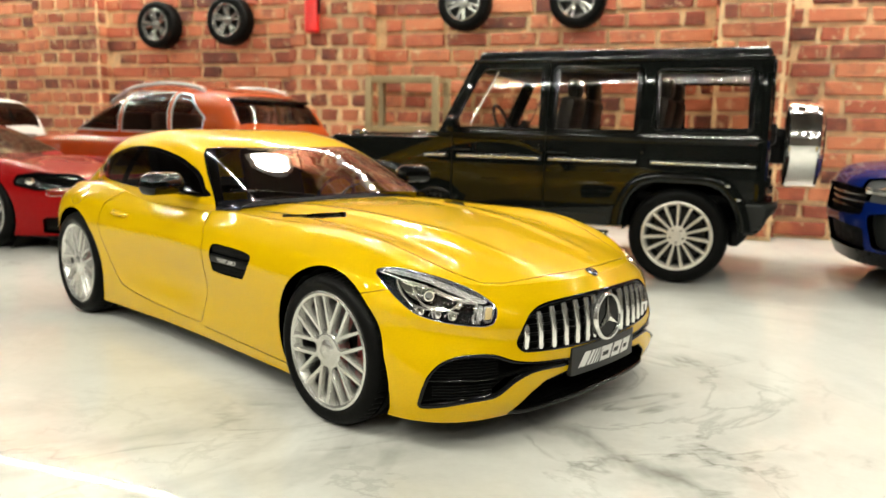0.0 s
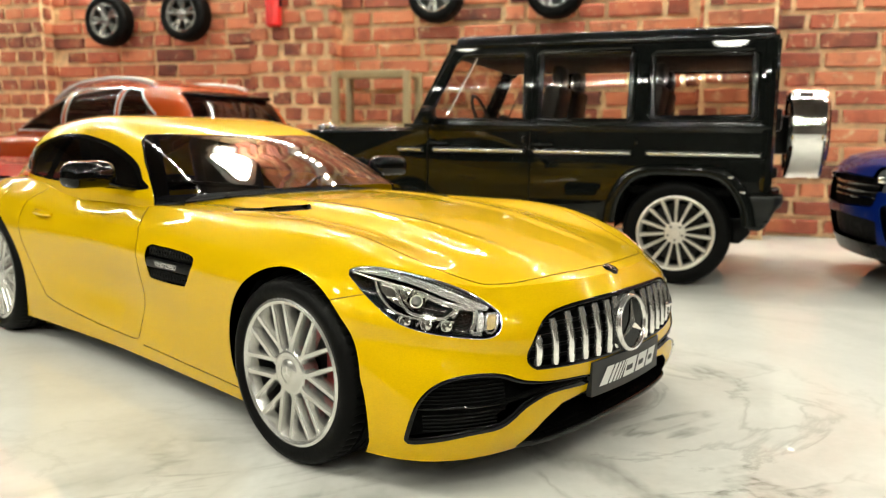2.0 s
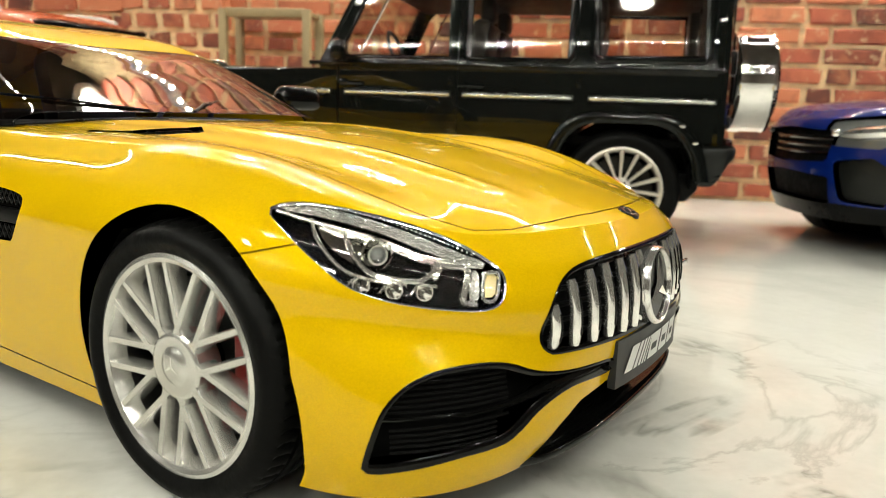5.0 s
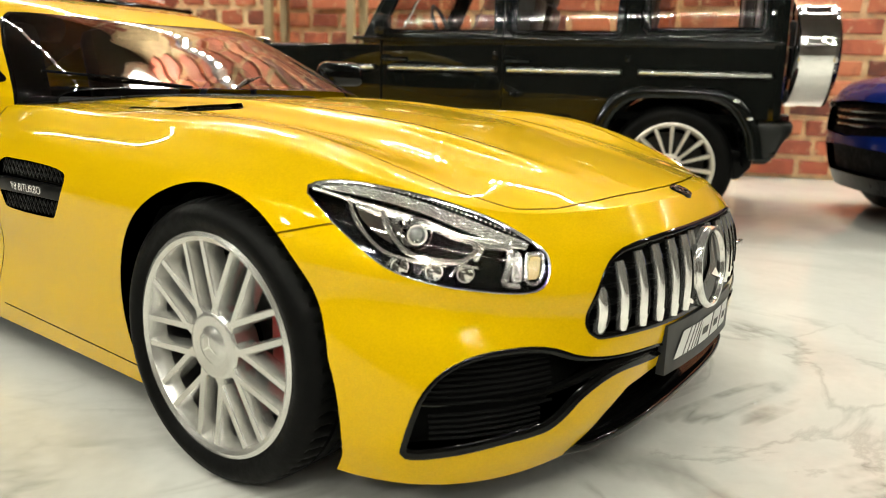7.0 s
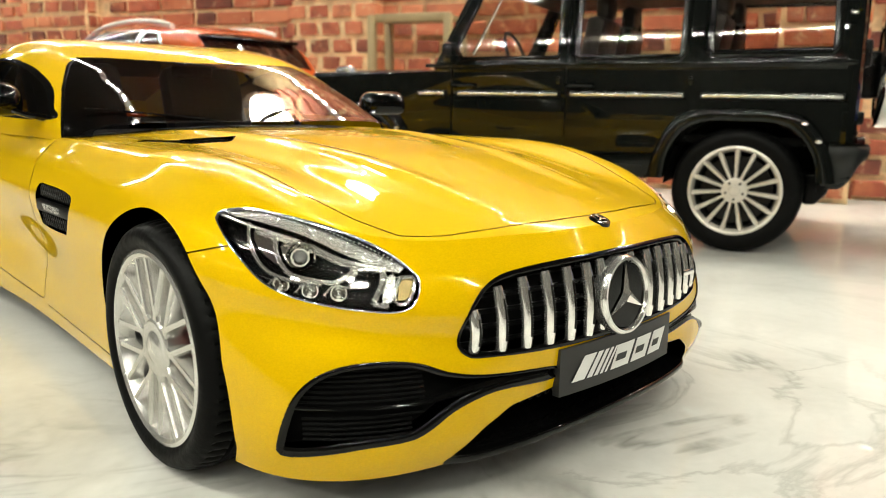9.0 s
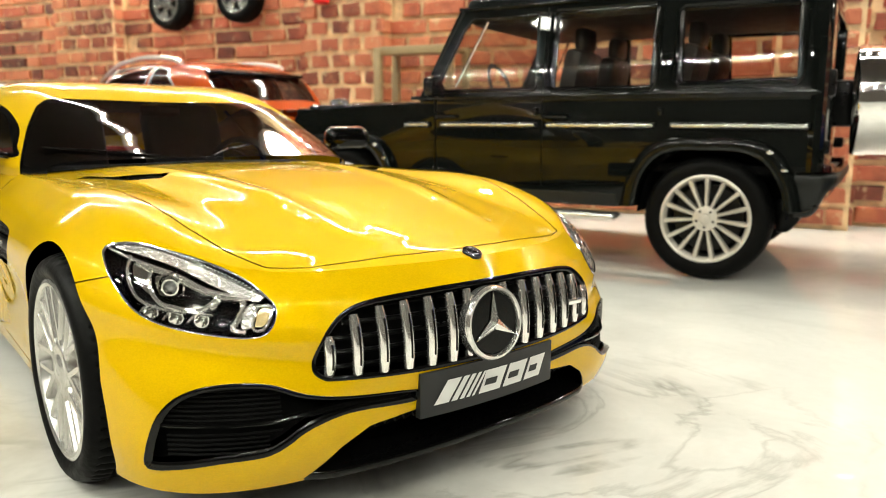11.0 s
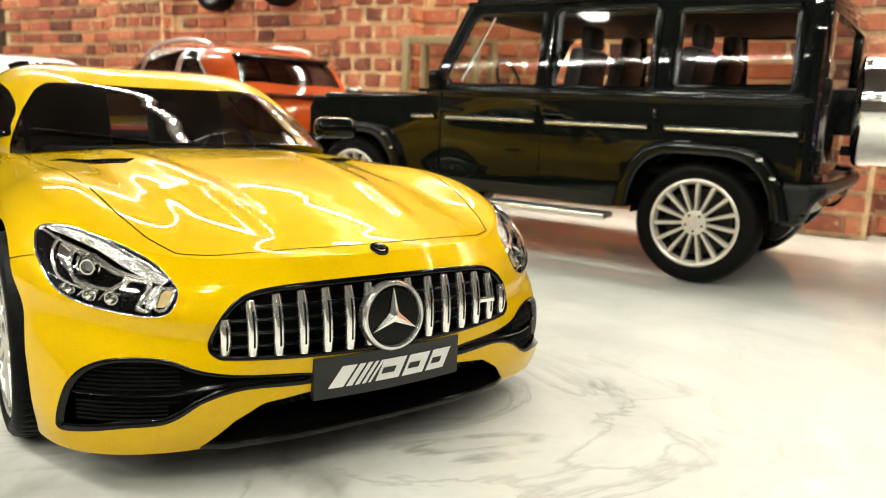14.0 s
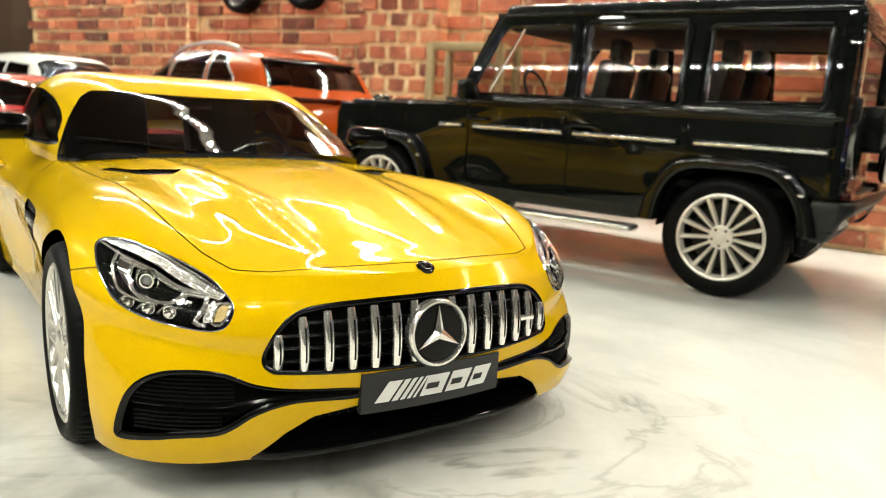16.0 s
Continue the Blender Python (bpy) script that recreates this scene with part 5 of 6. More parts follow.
            part("window_frame", rod(ring_pts, 0.014, 6), BLACK_PAINT, car)
    # roof, gutter, bonnet, ends
    part("roof", box(0.60, 0, 1.835, 2.42, 1.60, 0.10, 0.045, 3, (0.985, 0.95)), BLACK_PAINT, car, "flat black roof")
    for s in (1, -1):
        part("rain_gutter", box(0.60, s * 0.822, 1.792, 2.44, 0.035, 0.028, 0.008), BLACK_PAINT, car)
        part("belt_rail", box(0.80, s * 0.912, 1.165, 2.78, 0.022, 0.030, 0.008), BLACK_PAINT, car)
        for x0, x1 in ((-0.555, 0.245), (0.34, 1.09), (1.16, 1.93), (2.02, 2.25)):
            rub = part("rub_strip", box((x0 + x1) / 2, s * 0.912, 0.97, x1 - x0, 0.026, 0.042, 0.008), SATIN_BLACK, car, "black rub strip with a bright insert")
            part("bright_insert", box((x0 + x1) / 2, s * 0.925, 0.97, x1 - x0 - 0.02, 0.008, 0.020, 0.003), SILVER, rub)
        part("sill", box(1.42, s * 0.86, 0.49, 1.7, 0.06, 0.12, 0.02), GREY_PLASTIC, car)
        part("side_step", box(1.41, s * 0.945, 0.375, 1.72, 0.17, 0.045, 0.018), SILVER, car, "silver running board")
        for hx in (0.0, 2.85):
            inner = soft_line([(hx - 0.45, 0.47), (hx - 0.42, 0.62), (hx - 0.325, 0.755), (hx - 0.20, 0.812), (hx, 0.820), (hx + 0.20, 0.812), (hx + 0.325, 0.755), (hx + 0.41, 0.62), (hx + 0.44, 0.45)], 4)
            outer = soft_line([(hx - 0.55, 0.47), (hx - 0.505, 0.65), (hx - 0.395, 0.825), (hx - 0.24, 0.888), (hx, 0.896), (hx + 0.24, 0.888), (hx + 0.39, 0.825), (hx + 0.495, 0.65), (hx + 0.54, 0.45)], 4)
            band = np.zeros((len(inner), 7, 3))
            for i, (p, q) in enumerate(zip(inner, outer)):
                for j, (f, yy) in enumerate(((0.0, 0.80), (0.0, 0.955), (0.06, 0.968), (0.5, 0.972), (0.85, 0.962), (1.0, 0.945), (1.0, 0.885))):
                    band[i, j] = (p[0] + (q[0] - p[0]) * f, yy, p[1] + (q[1] - p[1]) * f)
            bs = Sheet.grid(band)
            mid_n = bs.N[len(inner) // 2 * 7 + 3]
            if mid_n[1] < 0:
                bs = Sheet(bs.V, -bs.N, [f[::-1] for f in bs.F])
            for rx, rz in ((-0.36, 0.818), (-0.445, 0.715)):
                part("flare_rivet", ellipsoid((hx + rx, s * 0.970, rz), (0.020, 0.010, 0.014), 10, 6), CHROME, car)
            part("wheel_flare", bs if s > 0 else bs.mirrored(), BLACK_PAINT, car, "black wheel arch flare")
            lin = turned(lathe([(0.455, -0.16), (0.455, 0.16), (0.05, 0.16)], 36, "y", math.pi), Matrix.Translation((hx, s * 0.66, 0.40)) @ Matrix.Rotation(0 if s < 0 else math.pi, 4, "Z"))
            part("wheel_arch_liner", lin, DARK, car)
        for hx in (1.07, 1.93):
            hd = part("door_handle", merged(rod([(hx - 0.13, s * 0.925, 1.03), (hx - 0.10, s * 0.945, 1.03), (hx + 0.02, s * 0.945, 1.03), (hx + 0.04, s * 0.925, 1.03)], 0.014, 8), ellipsoid((hx + 0.01, s * 0.93, 1.035), (0.028, 0.028, 0.028), 12, 8)), BLACK_PAINT, car, "black door handle with round button")
            part("hinge", box(hx - 0.80 + 0.04, s * 0.912, 1.06, 0.03, 0.03, 0.05, 0.008), BLACK_PAINT, car)
        part("window_bar", rod([(1.83, s * 0.865, 1.24), (1.60, s * 0.80, 1.70)], 0.010, 6), CHROME, car)
        mir = part("door_mirror", box(1.92, s * 1.04, 1.24, 0.09, 0.17, 0.15, 0.035), BLACK_PAINT, car, "black door mirror")
        part("mirror_arm", rod([(1.95, s * 0.90, 1.19), (1.94, s * 1.0, 1.20)], 0.022, 8), SATIN_BLACK, mir)
    part("bonnet", merged(box(2.70, 0, 1.085, 1.20, 1.62, 0.09, 0.04, 3), box(2.62, 0, 1.13, 1.0, 0.9, 0.05, 0.02)), BLACK_PAINT, car, "flat black bonnet")
    for s in (1, -1):
        ind = part("indicator", ellipsoid((3.05, s * 0.68, 1.15), (0.10, 0.055, 0.035), 14, 8), CHROME, car, "clear indicator on the wing")
        part("headlamp", turned(lathe([(0.0, 0.03), (0.10, 0.025), (0.125, 0.0), (0.13, -0.05)], 28, "x"), Matrix.Translation((3.38, s * 0.62, 0.88))), CHROME, car, "round chrome headlamp")
    part("front_face", box(3.30, 0, 0.80, 0.14, 1.74, 0.60, 0.03), BLACK_PAINT, car)
    part("front_bumper", box(3.42, 0, 0.52, 0.30, 1.78, 0.26, 0.06), GREY_PLASTIC, car)
    part("windscreen", slab_quad([(2.10, -0.80, 1.15), (2.10, 0.80, 1.15), (1.80, 0.74, 1.77), (1.80, -0.74, 1.77)], 0.02), SUV_GLASS, car)
    for s in (1, -1):
        part("pillar", rod([(2.12, s * 0.86, 1.14), (1.80, s * 0.79, 1.78)], 0.045, 8, 0.7), BLACK_PAINT, car)
        part("rear_corner", rod([(-0.58, s * 0.86, 0.50), (-0.58, s * 0.865, 1.20), (-0.57, s * 0.79, 1.79)], 0.05, 8, 1.0), BLACK_PAINT, car)
        part("tail_lamp", box(-0.66, s * 0.72, 0.70, 0.05, 0.26, 0.09, 0.015), SMOKED_RED, car, "dark smoked tail lamp")
        part("door_hinge", box(-0.64, s * 0.80, 0.85, 0.05, 0.05, 0.08, 0.015), SATIN_BLACK, car)
        part("door_hinge", box(-0.64, s * 0.80, 1.22, 0.06, 0.06, 0.16, 0.02), SATIN_BLACK, car)
    part("tail_door", frame_panel(-0.605, 1.66, 0.50, 1.78, 1.22, 1.68, 1.30), BLACK_PAINT, car, "black tail door")
    part("tail_window", box(-0.595, 0, 1.45, 0.012, 1.30, 0.48), REAR_TINT, car)
    # spare wheel with chrome cover
    cover = part("spare_wheel_cover", turned(lathe([(0.0, 0.16), (0.27, 0.16), (0.31, 0.145), (0.352, 0.135), (0.360, 0.115), (0.356, 0.10), (0.356, -0.03), (0.362, -0.05), (0.362, -0.11), (0.352, -0.13), (0.30, -0.135)], 64, "x"), Matrix.Translation((-0.87, 0, 1.14)) @ Matrix.Rotation(math.pi, 4, "Z")), CHROME, car, "round polished chrome spare wheel cover")
    part("cover_face", turned(lathe([(0.0, 0.168), (0.255, 0.168), (0.265, 0.158)], 48, "x"), Matrix.Translation((-0.87, 0, 1.14)) @ Matrix.Rotation(math.pi, 4, "Z")), BLACK_PAINT, cover, "black cover face")
    part("spare_mount", box(-0.67, 0, 1.12, 0.16, 0.4, 0.3, 0.03), SATIN_BLACK, car)
    # rear bumper
    bp = soft_line([(-0.50, 0.93, 0.0), (-0.62, 0.93, 0.0), (-0.665, 0.905, 0.0), (-0.705, 0.84, 0.0), (-0.722, 0.70, 0.0), (-0.73, 0.0, 0.0)], 6)
    prof = []
    for xx, yy, _ in bp:
        rise = 0.15 * step(-0.56, -0.715, xx)
        nrm = np.array([-1, 0.0]) if yy < 0.8 else np.array([-(0.93 - yy) / 0.13, 1.0]) / math.hypot((0.93 - yy) / 0.13, 1)
        prof.append([(xx - nrm[0] * 0.28, yy - nrm[1] * 0.28, 0.715), (xx - nrm[0] * 0.10, yy - nrm[1] * 0.10, 0.708), (xx - nrm[0] * 0.02, yy - nrm[1] * 0.02, 0.70), (xx, yy, 0.675), (xx, yy, 0.60 + rise * 0.3), (xx - nrm[0] * 0.02, yy - nrm[1] * 0.02, 0.50 + rise * 0.7), (xx - nrm[0] * 0.08, yy - nrm[1] * 0.08, 0.43 + rise), (xx - nrm[0] * 0.20, yy - nrm[1] * 0.20, 0.42 + rise)])
    pr = Sheet.grid(np.array(prof), flip=True)
    if (pr.N[len(pr.N) // 4][1]) < 0:
        pr = Sheet(pr.V, -pr.N, [f[::-1] for f in pr.F])
    part("rear_bumper", both(pr), GREY_PLASTIC, car, "dark rear bumper")
    part("bumper_trim", both(Sheet.grid(np.array([[(a + 0.0, b, 0.706), (a + 0.06 * (1 if b > 0.8 else 1), b - 0.05 * (b > 0.8), 0.706)] for a, b, _ in bp]))), GLOSS_BLACK, car)
    for s in (1, -1):
        part("mud_flap", slab([(-0.36, 0.50), (-0.54, 0.50), (-0.52, 0.38), (-0.45, 0.30), (-0.38, 0.30)], 0.16, "xz", 0.46 if s > 0 else -0.62, 0.02), SATIN_BLACK, car, "black flap behind the wheel")
    part("underside", merged(box(1.35, 0, 0.50, 3.7, 1.0, 0.16), box(1.42, 0, 0.47, 1.7, 1.66, 0.08)), DARK, car)
    # inside
    for sx in (1.35, 0.55):
        for s in (1, -1):
            part("seat", merged(box(sx, s * 0.38, 0.88, 0.5, 0.48, 0.2, 0.06), turned(box(0, 0, 0, 0.14, 0.48, 0.62, 0.05), Matrix.Translation((sx - 0.28, s * 0.38, 1.20)) @ Matrix.Rotation(radians(-10), 4, "Y")),
                                box(sx - 0.34, s * 0.38, 1.58, 0.10, 0.26, 0.17, 0.04)), LEATHER, car)
    part("dashboard", box(1.98, 0, 1.08, 0.28, 1.5, 0.26, 0.05), LEATHER, car)
    part("steering_wheel", turned(lathe([(0.165, -0.014), (0.185, 0.0), (0.165, 0.014), (0.150, 0.0), (0.165, -0.014)], 28, "x"), Matrix.Translation((1.70, 0.38, 1.27)) @ Matrix.Rotation(radians(22), 4, "Y")), LEATHER, car)
    part("headliner", box(0.62, 0, 1.735, 2.30, 1.44, 0.09, 0.02), LEATHER, car, "dark roof lining")
    part("rear_bulkhead", merged(box(-0.50, 0.60, 1.10, 0.08, 0.30, 1.2, 0.02), box(-0.50, -0.60, 1.10, 0.08, 0.30, 1.2, 0.02)), LEATHER, car, "dark lining round the tail window")
    part("cabin_floor", box(0.75, 0, 0.70, 2.6, 1.6, 0.05), DARK, car)
    for hx in (0.0, 2.85):
        for s in (1, -1):
            wheel(car, hx, s * 0.785, 0.39, 0.39, 0.27, 0.275, "fan", PALE_RIM, s, caliper=False)
    return car


def slab_quad(q, t):
    bm = bmesh.new()
    a = [Vector(p) for p in q]
    n = (a[1] - a[0]).cross(a[3] - a[0]).normalized()
    lo, hi = [bm.verts.new(p) for p in a], [bm.verts.new(p + n * t) for p in a]
    bm.faces.new(lo[::-1]), bm.faces.new(hi)
    for i in range(4):
        j = (i + 1) % 4
        bm.faces.new((lo[i], lo[j], hi[j], hi[i]))
    return bm


def frame_panel(x, w, z0, z1, wz0, wz1, ww):
    """An upright panel across a car with a window opening."""
    return merged(box(x, 0, (z0 + wz0) / 2, 0.06, w, wz0 - z0, 0.012), box(x, 0, (z1 + wz1) / 2, 0.06, w, z1 - wz1, 0.012),
                  box(x, (w + ww) / 4, (wz0 + wz1) / 2, 0.06, (w - ww) / 2, wz1 - wz0, 0.01), box(x, -(w + ww) / 4, (wz0 + wz1) / 2, 0.06, (w - ww) / 2, wz1 - wz0, 0.01))


off_roader()


# ---------------------------------------------------------------- the other models in the row
S = 1.055 / 18


def deck_of(profile, crown=0.06, bulge=0.03, base=2.8, half=0.8):
    prof = spline(profile)

    def f(x, y):
        x, a = np.asarray(x, float), np.abs(y)
        return prof(x) - crown * (a / half) ** 2.2 + bulge * (bump(x, 0, 0.5) + bump(x, -base, 0.5)) * bump(a, 0.78, 0.16)
    return f


def plain_car(name, label, spec, paint, x, y, rz, rim, style, wheel_r, rail=None, dark_roof=False, rear_glass=True):
    """A model car from its plan, side lines and roof line: body, glass, lamps, wheels."""
    car = thing(name, label, "model car", x, y, 0, rz)
    skin = Sheet.grid(shell(spec, 34, 80, 26, 24, 20), flip=True)
    base = spec["base"]
    lips = []
    for hx in (0, -base):
        px, py, pz = skin.V.T
        g = np.where(py < -0.5, np.hypot(px - hx, pz - wheel_r) - wheel_r - 0.03, 1.0)
        skin = skin.cut(g)[1]
        lips.append(skin.walls((0, 0.12, 0), lambda v, hx=hx: abs(math.hypot(v[0] - hx, v[2] - wheel_r) - wheel_r - 0.03) < 0.012 and v[1] < -0.5))

    def both(s):
        return s + s.mirrored()
    px, py, pz = skin.V.T
    c0, c1 = spec["cabin"]
    zmin = spec["open_above"]
    skin = skin.cut(np.where(pz > zmin, np.maximum.reduce([np.abs(py) - (spec["belt"](px) - 0.05), px - (c0 - 0.08), (c1 + 0.08) - px]), 1.0))[1]
    for item, poly, axis, where, depth, mat in spec.get("openings", ()):
        px, py, pz = skin.V.T
        a = py if axis == "front" else px
        ok = (px > 0.2) if axis == "front" else (py < -0.5)
        if axis == "rear":
            a, ok = py, px < -base - 0.2
        g = np.where(ok, poly_distance(a, pz, poly, 0.012), 1.0)
        hole, skin = skin.cut(g)
        if len(hole.F):
            cut_in = hole.moved(-depth) + hole.walls(depth)
            if np.abs(hole.V[:, 1]).min() < 0.02:
                part(item, both(cut_in), mat, car)
            else:
                part(item, cut_in, mat, car), part(item, cut_in.mirrored(), mat, car)
    low, skin2 = skin.cut(skin.V[:, 2] - spec.get("cladding", 0.16))
    part("body", both(skin2), paint, car)
    if len(low.F):
        part("cladding", both(low), SATIN_BLACK, car, "black lower cladding")
    for lip in lips:
        part("arch_lip", lip, SATIN_BLACK, car), part("arch_lip", lip.mirrored(), SATIN_BLACK, car)
    dome = Sheet.grid(cabin(spec, 90, 40), flip=True)
    for item, poly, axis in spec["glass"]:
        px, py, pz = dome.V.T
        if axis == "top":
            g = poly_distance(px, py, poly)
        else:
            g = np.where(py < -0.30, poly_distance(px, pz, poly), 1.0)
        pane, dome = dome.cut(g)
        if not len(pane.F):
            continue
        if axis == "top":
            p = part(item, both(pane), DARK_GLASS, car)
        else:
            for s in (0, 1):
                p = part(item, pane.mirrored() if s else pane, MID_GLASS, car)
                part("window_trim", ribbon(pane.mirrored() if s else pane, 0.024, 0.008, None), spec.get("trim", GLOSS_BLACK), p, "window surround")
    part("roof", both(dome), GLOSS_BLACK if dark_roof else paint, car)
    if rail:
        for s in (-1, 1):
            xs = np.linspace(rail[0], rail[1], 12)
            part("roof_rail", rod([(q, s * rail[2], float(spec["roof"](q)) - rail[3] + 0.03 * math.sin((q - rail[0]) / (rail[1] - rail[0]) * math.pi) ** 0.4) for q in xs], 0.028, 8), SATIN_SILVER, car, "bright roof rail")
    part("underside", box(-base / 2, 0, wheel_r * 0.8, base - 0.8, 1.5, wheel_r * 0.7), DARK, car)
    for hx in (0, -base):
        for s in (-1, 1):
            part("wheel_arch_liner", turned(lathe([(wheel_r + 0.07, -0.2), (wheel_r + 0.07, 0.18), (0.05, 0.18)], 30), Matrix.Translation((hx, s * 0.68, wheel_r)) @ Matrix.Rotation(0 if s < 0 else math.pi, 4, "Z")), DARK, car)
            wheel(car, hx, s * (spec["track"] - 0.13), wheel_r, wheel_r, 0.25, wheel_r * 0.75, style, rim, s, caliper=False, tread=False)
    for q in (-1.55, -2.3):
        for s in (-1, 1):
            part("seat", box(q, s * 0.36, spec["seat"], 0.16, 0.48, 0.6, 0.06), TAN, car)
    part("cabin_floor", box(-1.6, 0, spec["seat"] - 0.32, 2.4, 1.4, 0.05), DARK, car)
    for nm, bm, mat, lab in spec.get("extras", lambda: [])():
        part(nm, bm, mat, car, lab)
    return car


def wagon_spec(deck0, roof, h=0.0):
    return {"front": 0.88, "rear": -3.85, "base": 2.95, "corners": (2.6, 3.0), "turn": 0.05, "tail_turn": -0.1,
            "width": spline([(0.9, 0.96), (0, 0.985), (-1.5, 0.965), (-3.0, 0.985), (-3.8, 0.95)]), "waist": lambda x, z: 0.03 * bump(z, 0.55, 0.2) * bump(x, -1.5, 0.8),
            "deck": deck_of([(0.9, 0.88), (0.6, 1.0), (0, 1.06), (-0.9, 1.12), (-2.0, 1.13), (-3.6, 1.14), (-3.85, 1.10)], 0.06, 0.02, 2.95),
            "sides": [(0, 0.10, 0.22, 0.05, 0.24, 0.10, 0.26), (0.2, 0.04, 0.36, 0.03, 0.38, 0.03, 0.42), (0.45, 0.0, 0.58, 0.005, 0.6, 0.0, 0.62), (0.7, 0.01, 0.74, 0.0, 0.8, 0.02, 0.84), (0.88, 0.05, 0.86, 0.03, 0.95, 0.06, 1.0), (1.0, 0.12, 0.93, 0.12, 1.03, 0.13, 1.08)],
            "cabin": (-0.72, -3.82), "roof": spline(roof), "belt": spline([(-0.72, 0.74), (-1.0, 0.82), (-2.0, 0.86), (-3.2, 0.84), (-3.82, 0.76)]), "dome": (4.5, 2.4), "open_above": 0.98,
            "track": 0.965, "seat": 1.05, "cladding": 0.34}


orange = wagon_spec(0, [(-0.72, 1.10), (-1.0, 1.25), (-1.5, 1.50), (-2.0, 1.64), (-2.6, 1.67), (-3.3, 1.62), (-3.70, 1.50), (-3.98, 1.14)])
orange["trim"] = SATIN_SILVER
orange["rear"], orange["cabin"] = -4.02, (-0.72, -3.98)
orange["belt"] = spline([(-0.72, 0.74), (-1.0, 0.82), (-2.0, 0.86), (-3.3, 0.84), (-3.98, 0.74)])
orange["glass"] = [("windscreen", [(-0.78, 0.02), (-0.95, -0.66), (-1.50, -0.60), (-1.55, 0.02)], "top"), ("rear_window", [(-3.60, 0.02), (-3.60, -0.54), (-3.90, -0.60), (-3.92, 0.02)], "top"),
                   ("front_window", [(-0.92, 1.12), (-1.42, 1.44), (-1.60, 1.53), (-1.98, 1.59), (-1.98, 1.11)], "side"), ("middle_window", [(-2.03, 1.11), (-2.03, 1.595), (-2.90, 1.58), (-2.96, 1.12)], "side"),
                   ("quarter_window", [(-3.01, 1.13), (-2.95, 1.58), (-3.20, 1.54), (-3.55, 1.30), (-3.53, 1.16)], "side")]
orange["extras"] = lambda: [("tail_spoiler", box(-3.70, 0, 1.490, 0.17, 1.06, 0.04, 0.016), GLOSS_BLACK, "black spoiler over the rear window")] + [
    ("tail_lamp", ellipsoid((-3.93, s * 0.74, 0.98), (0.10, 0.20, 0.09), 16, 10), RED_LENS, "red tail lamp") for s in (-1, 1)]
S = 1.015 / 18
plain_car("model_estate", "metallic orange die-cast model off-road estate with bright roof rails", orange, ORANGE_PAINT, *ORANGE_AT, SILVER, "five", 0.36, rail=(-1.45, -3.3, 0.60, 0.02))

S = 0.87 / 18
white = wagon_spec(0, [(-0.72, 1.12), (-1.0, 1.3), (-1.4, 1.60), (-1.8, 1.76), (-2.6, 1.80), (-3.4, 1.76), (-3.7, 1.6), (-3.82, 1.2)])
white["glass"] = [("windscreen", [(-0.78, 0.02), (-0.95, -0.66), (-1.40, -0.62), (-1.45, 0.02)], "top"), ("rear_window", [(-3.58, 0.02), (-3.58, -0.62), (-3.78, -0.64), (-3.79, 0.02)], "top"),
                  ("front_window", [(-1.02, 1.18), (-1.40, 1.52), (-1.60, 1.60), (-2.05, 1.62), (-2.05, 1.18)], "side"), ("middle_window", [(-2.12, 1.18), (-2.12, 1.62), (-2.85, 1.62), (-2.88, 1.18)], "side"),
                  ("quarter_window", [(-2.95, 1.18), (-2.92, 1.62), (-3.50, 1.58), (-3.66, 1.22)], "side")]
plain_car("model_wagon", "white die-cast model off-road wagon with black windows", white, WHITE_PAINT, *WHITE_AT, SILVER, "five", 0.39)

S = 1.055 / 18
blue = wagon_spec(0, [(-0.72, 1.12), (-1.0, 1.28), (-1.5, 1.56), (-2.0, 1.70), (-2.8, 1.70), (-3.4, 1.62), (-3.7, 1.45), (-3.82, 1.16)])
blue["glass"] = white["glass"][:2] + [("front_window", [(-1.02, 1.18), (-1.45, 1.46), (-1.65, 1.54), (-2.05, 1.56), (-2.05, 1.18)], "side"), ("rear_side_window", [(-2.12, 1.18), (-2.12, 1.56), (-3.2, 1.5), (-3.4, 1.22)], "side")]
blue["openings"] = [("grille", [(0.02, 0.60), (-0.50, 0.62), (-0.54, 0.80), (0.02, 0.82)], "front", 1, 0.05, DARK), ("side_intake", [(-0.60, 0.37), (-0.58, 0.61), (-0.78, 0.64), (-0.88, 0.54), (-0.80, 0.36)], "front", 1, 0.05, GREY_PLASTIC),
                    ("lower_intake", [(0.02, 0.34), (-0.50, 0.34), (-0.52, 0.50), (0.02, 0.52)], "front", 1, 0.05, DARK), ("headlamp_bay", [(-0.46, 0.73), (-0.46, 0.875), (-0.84, 0.915), (-0.93, 0.84), (-0.80, 0.72)], "front", 1, 0.03, LENS_GLASS)]
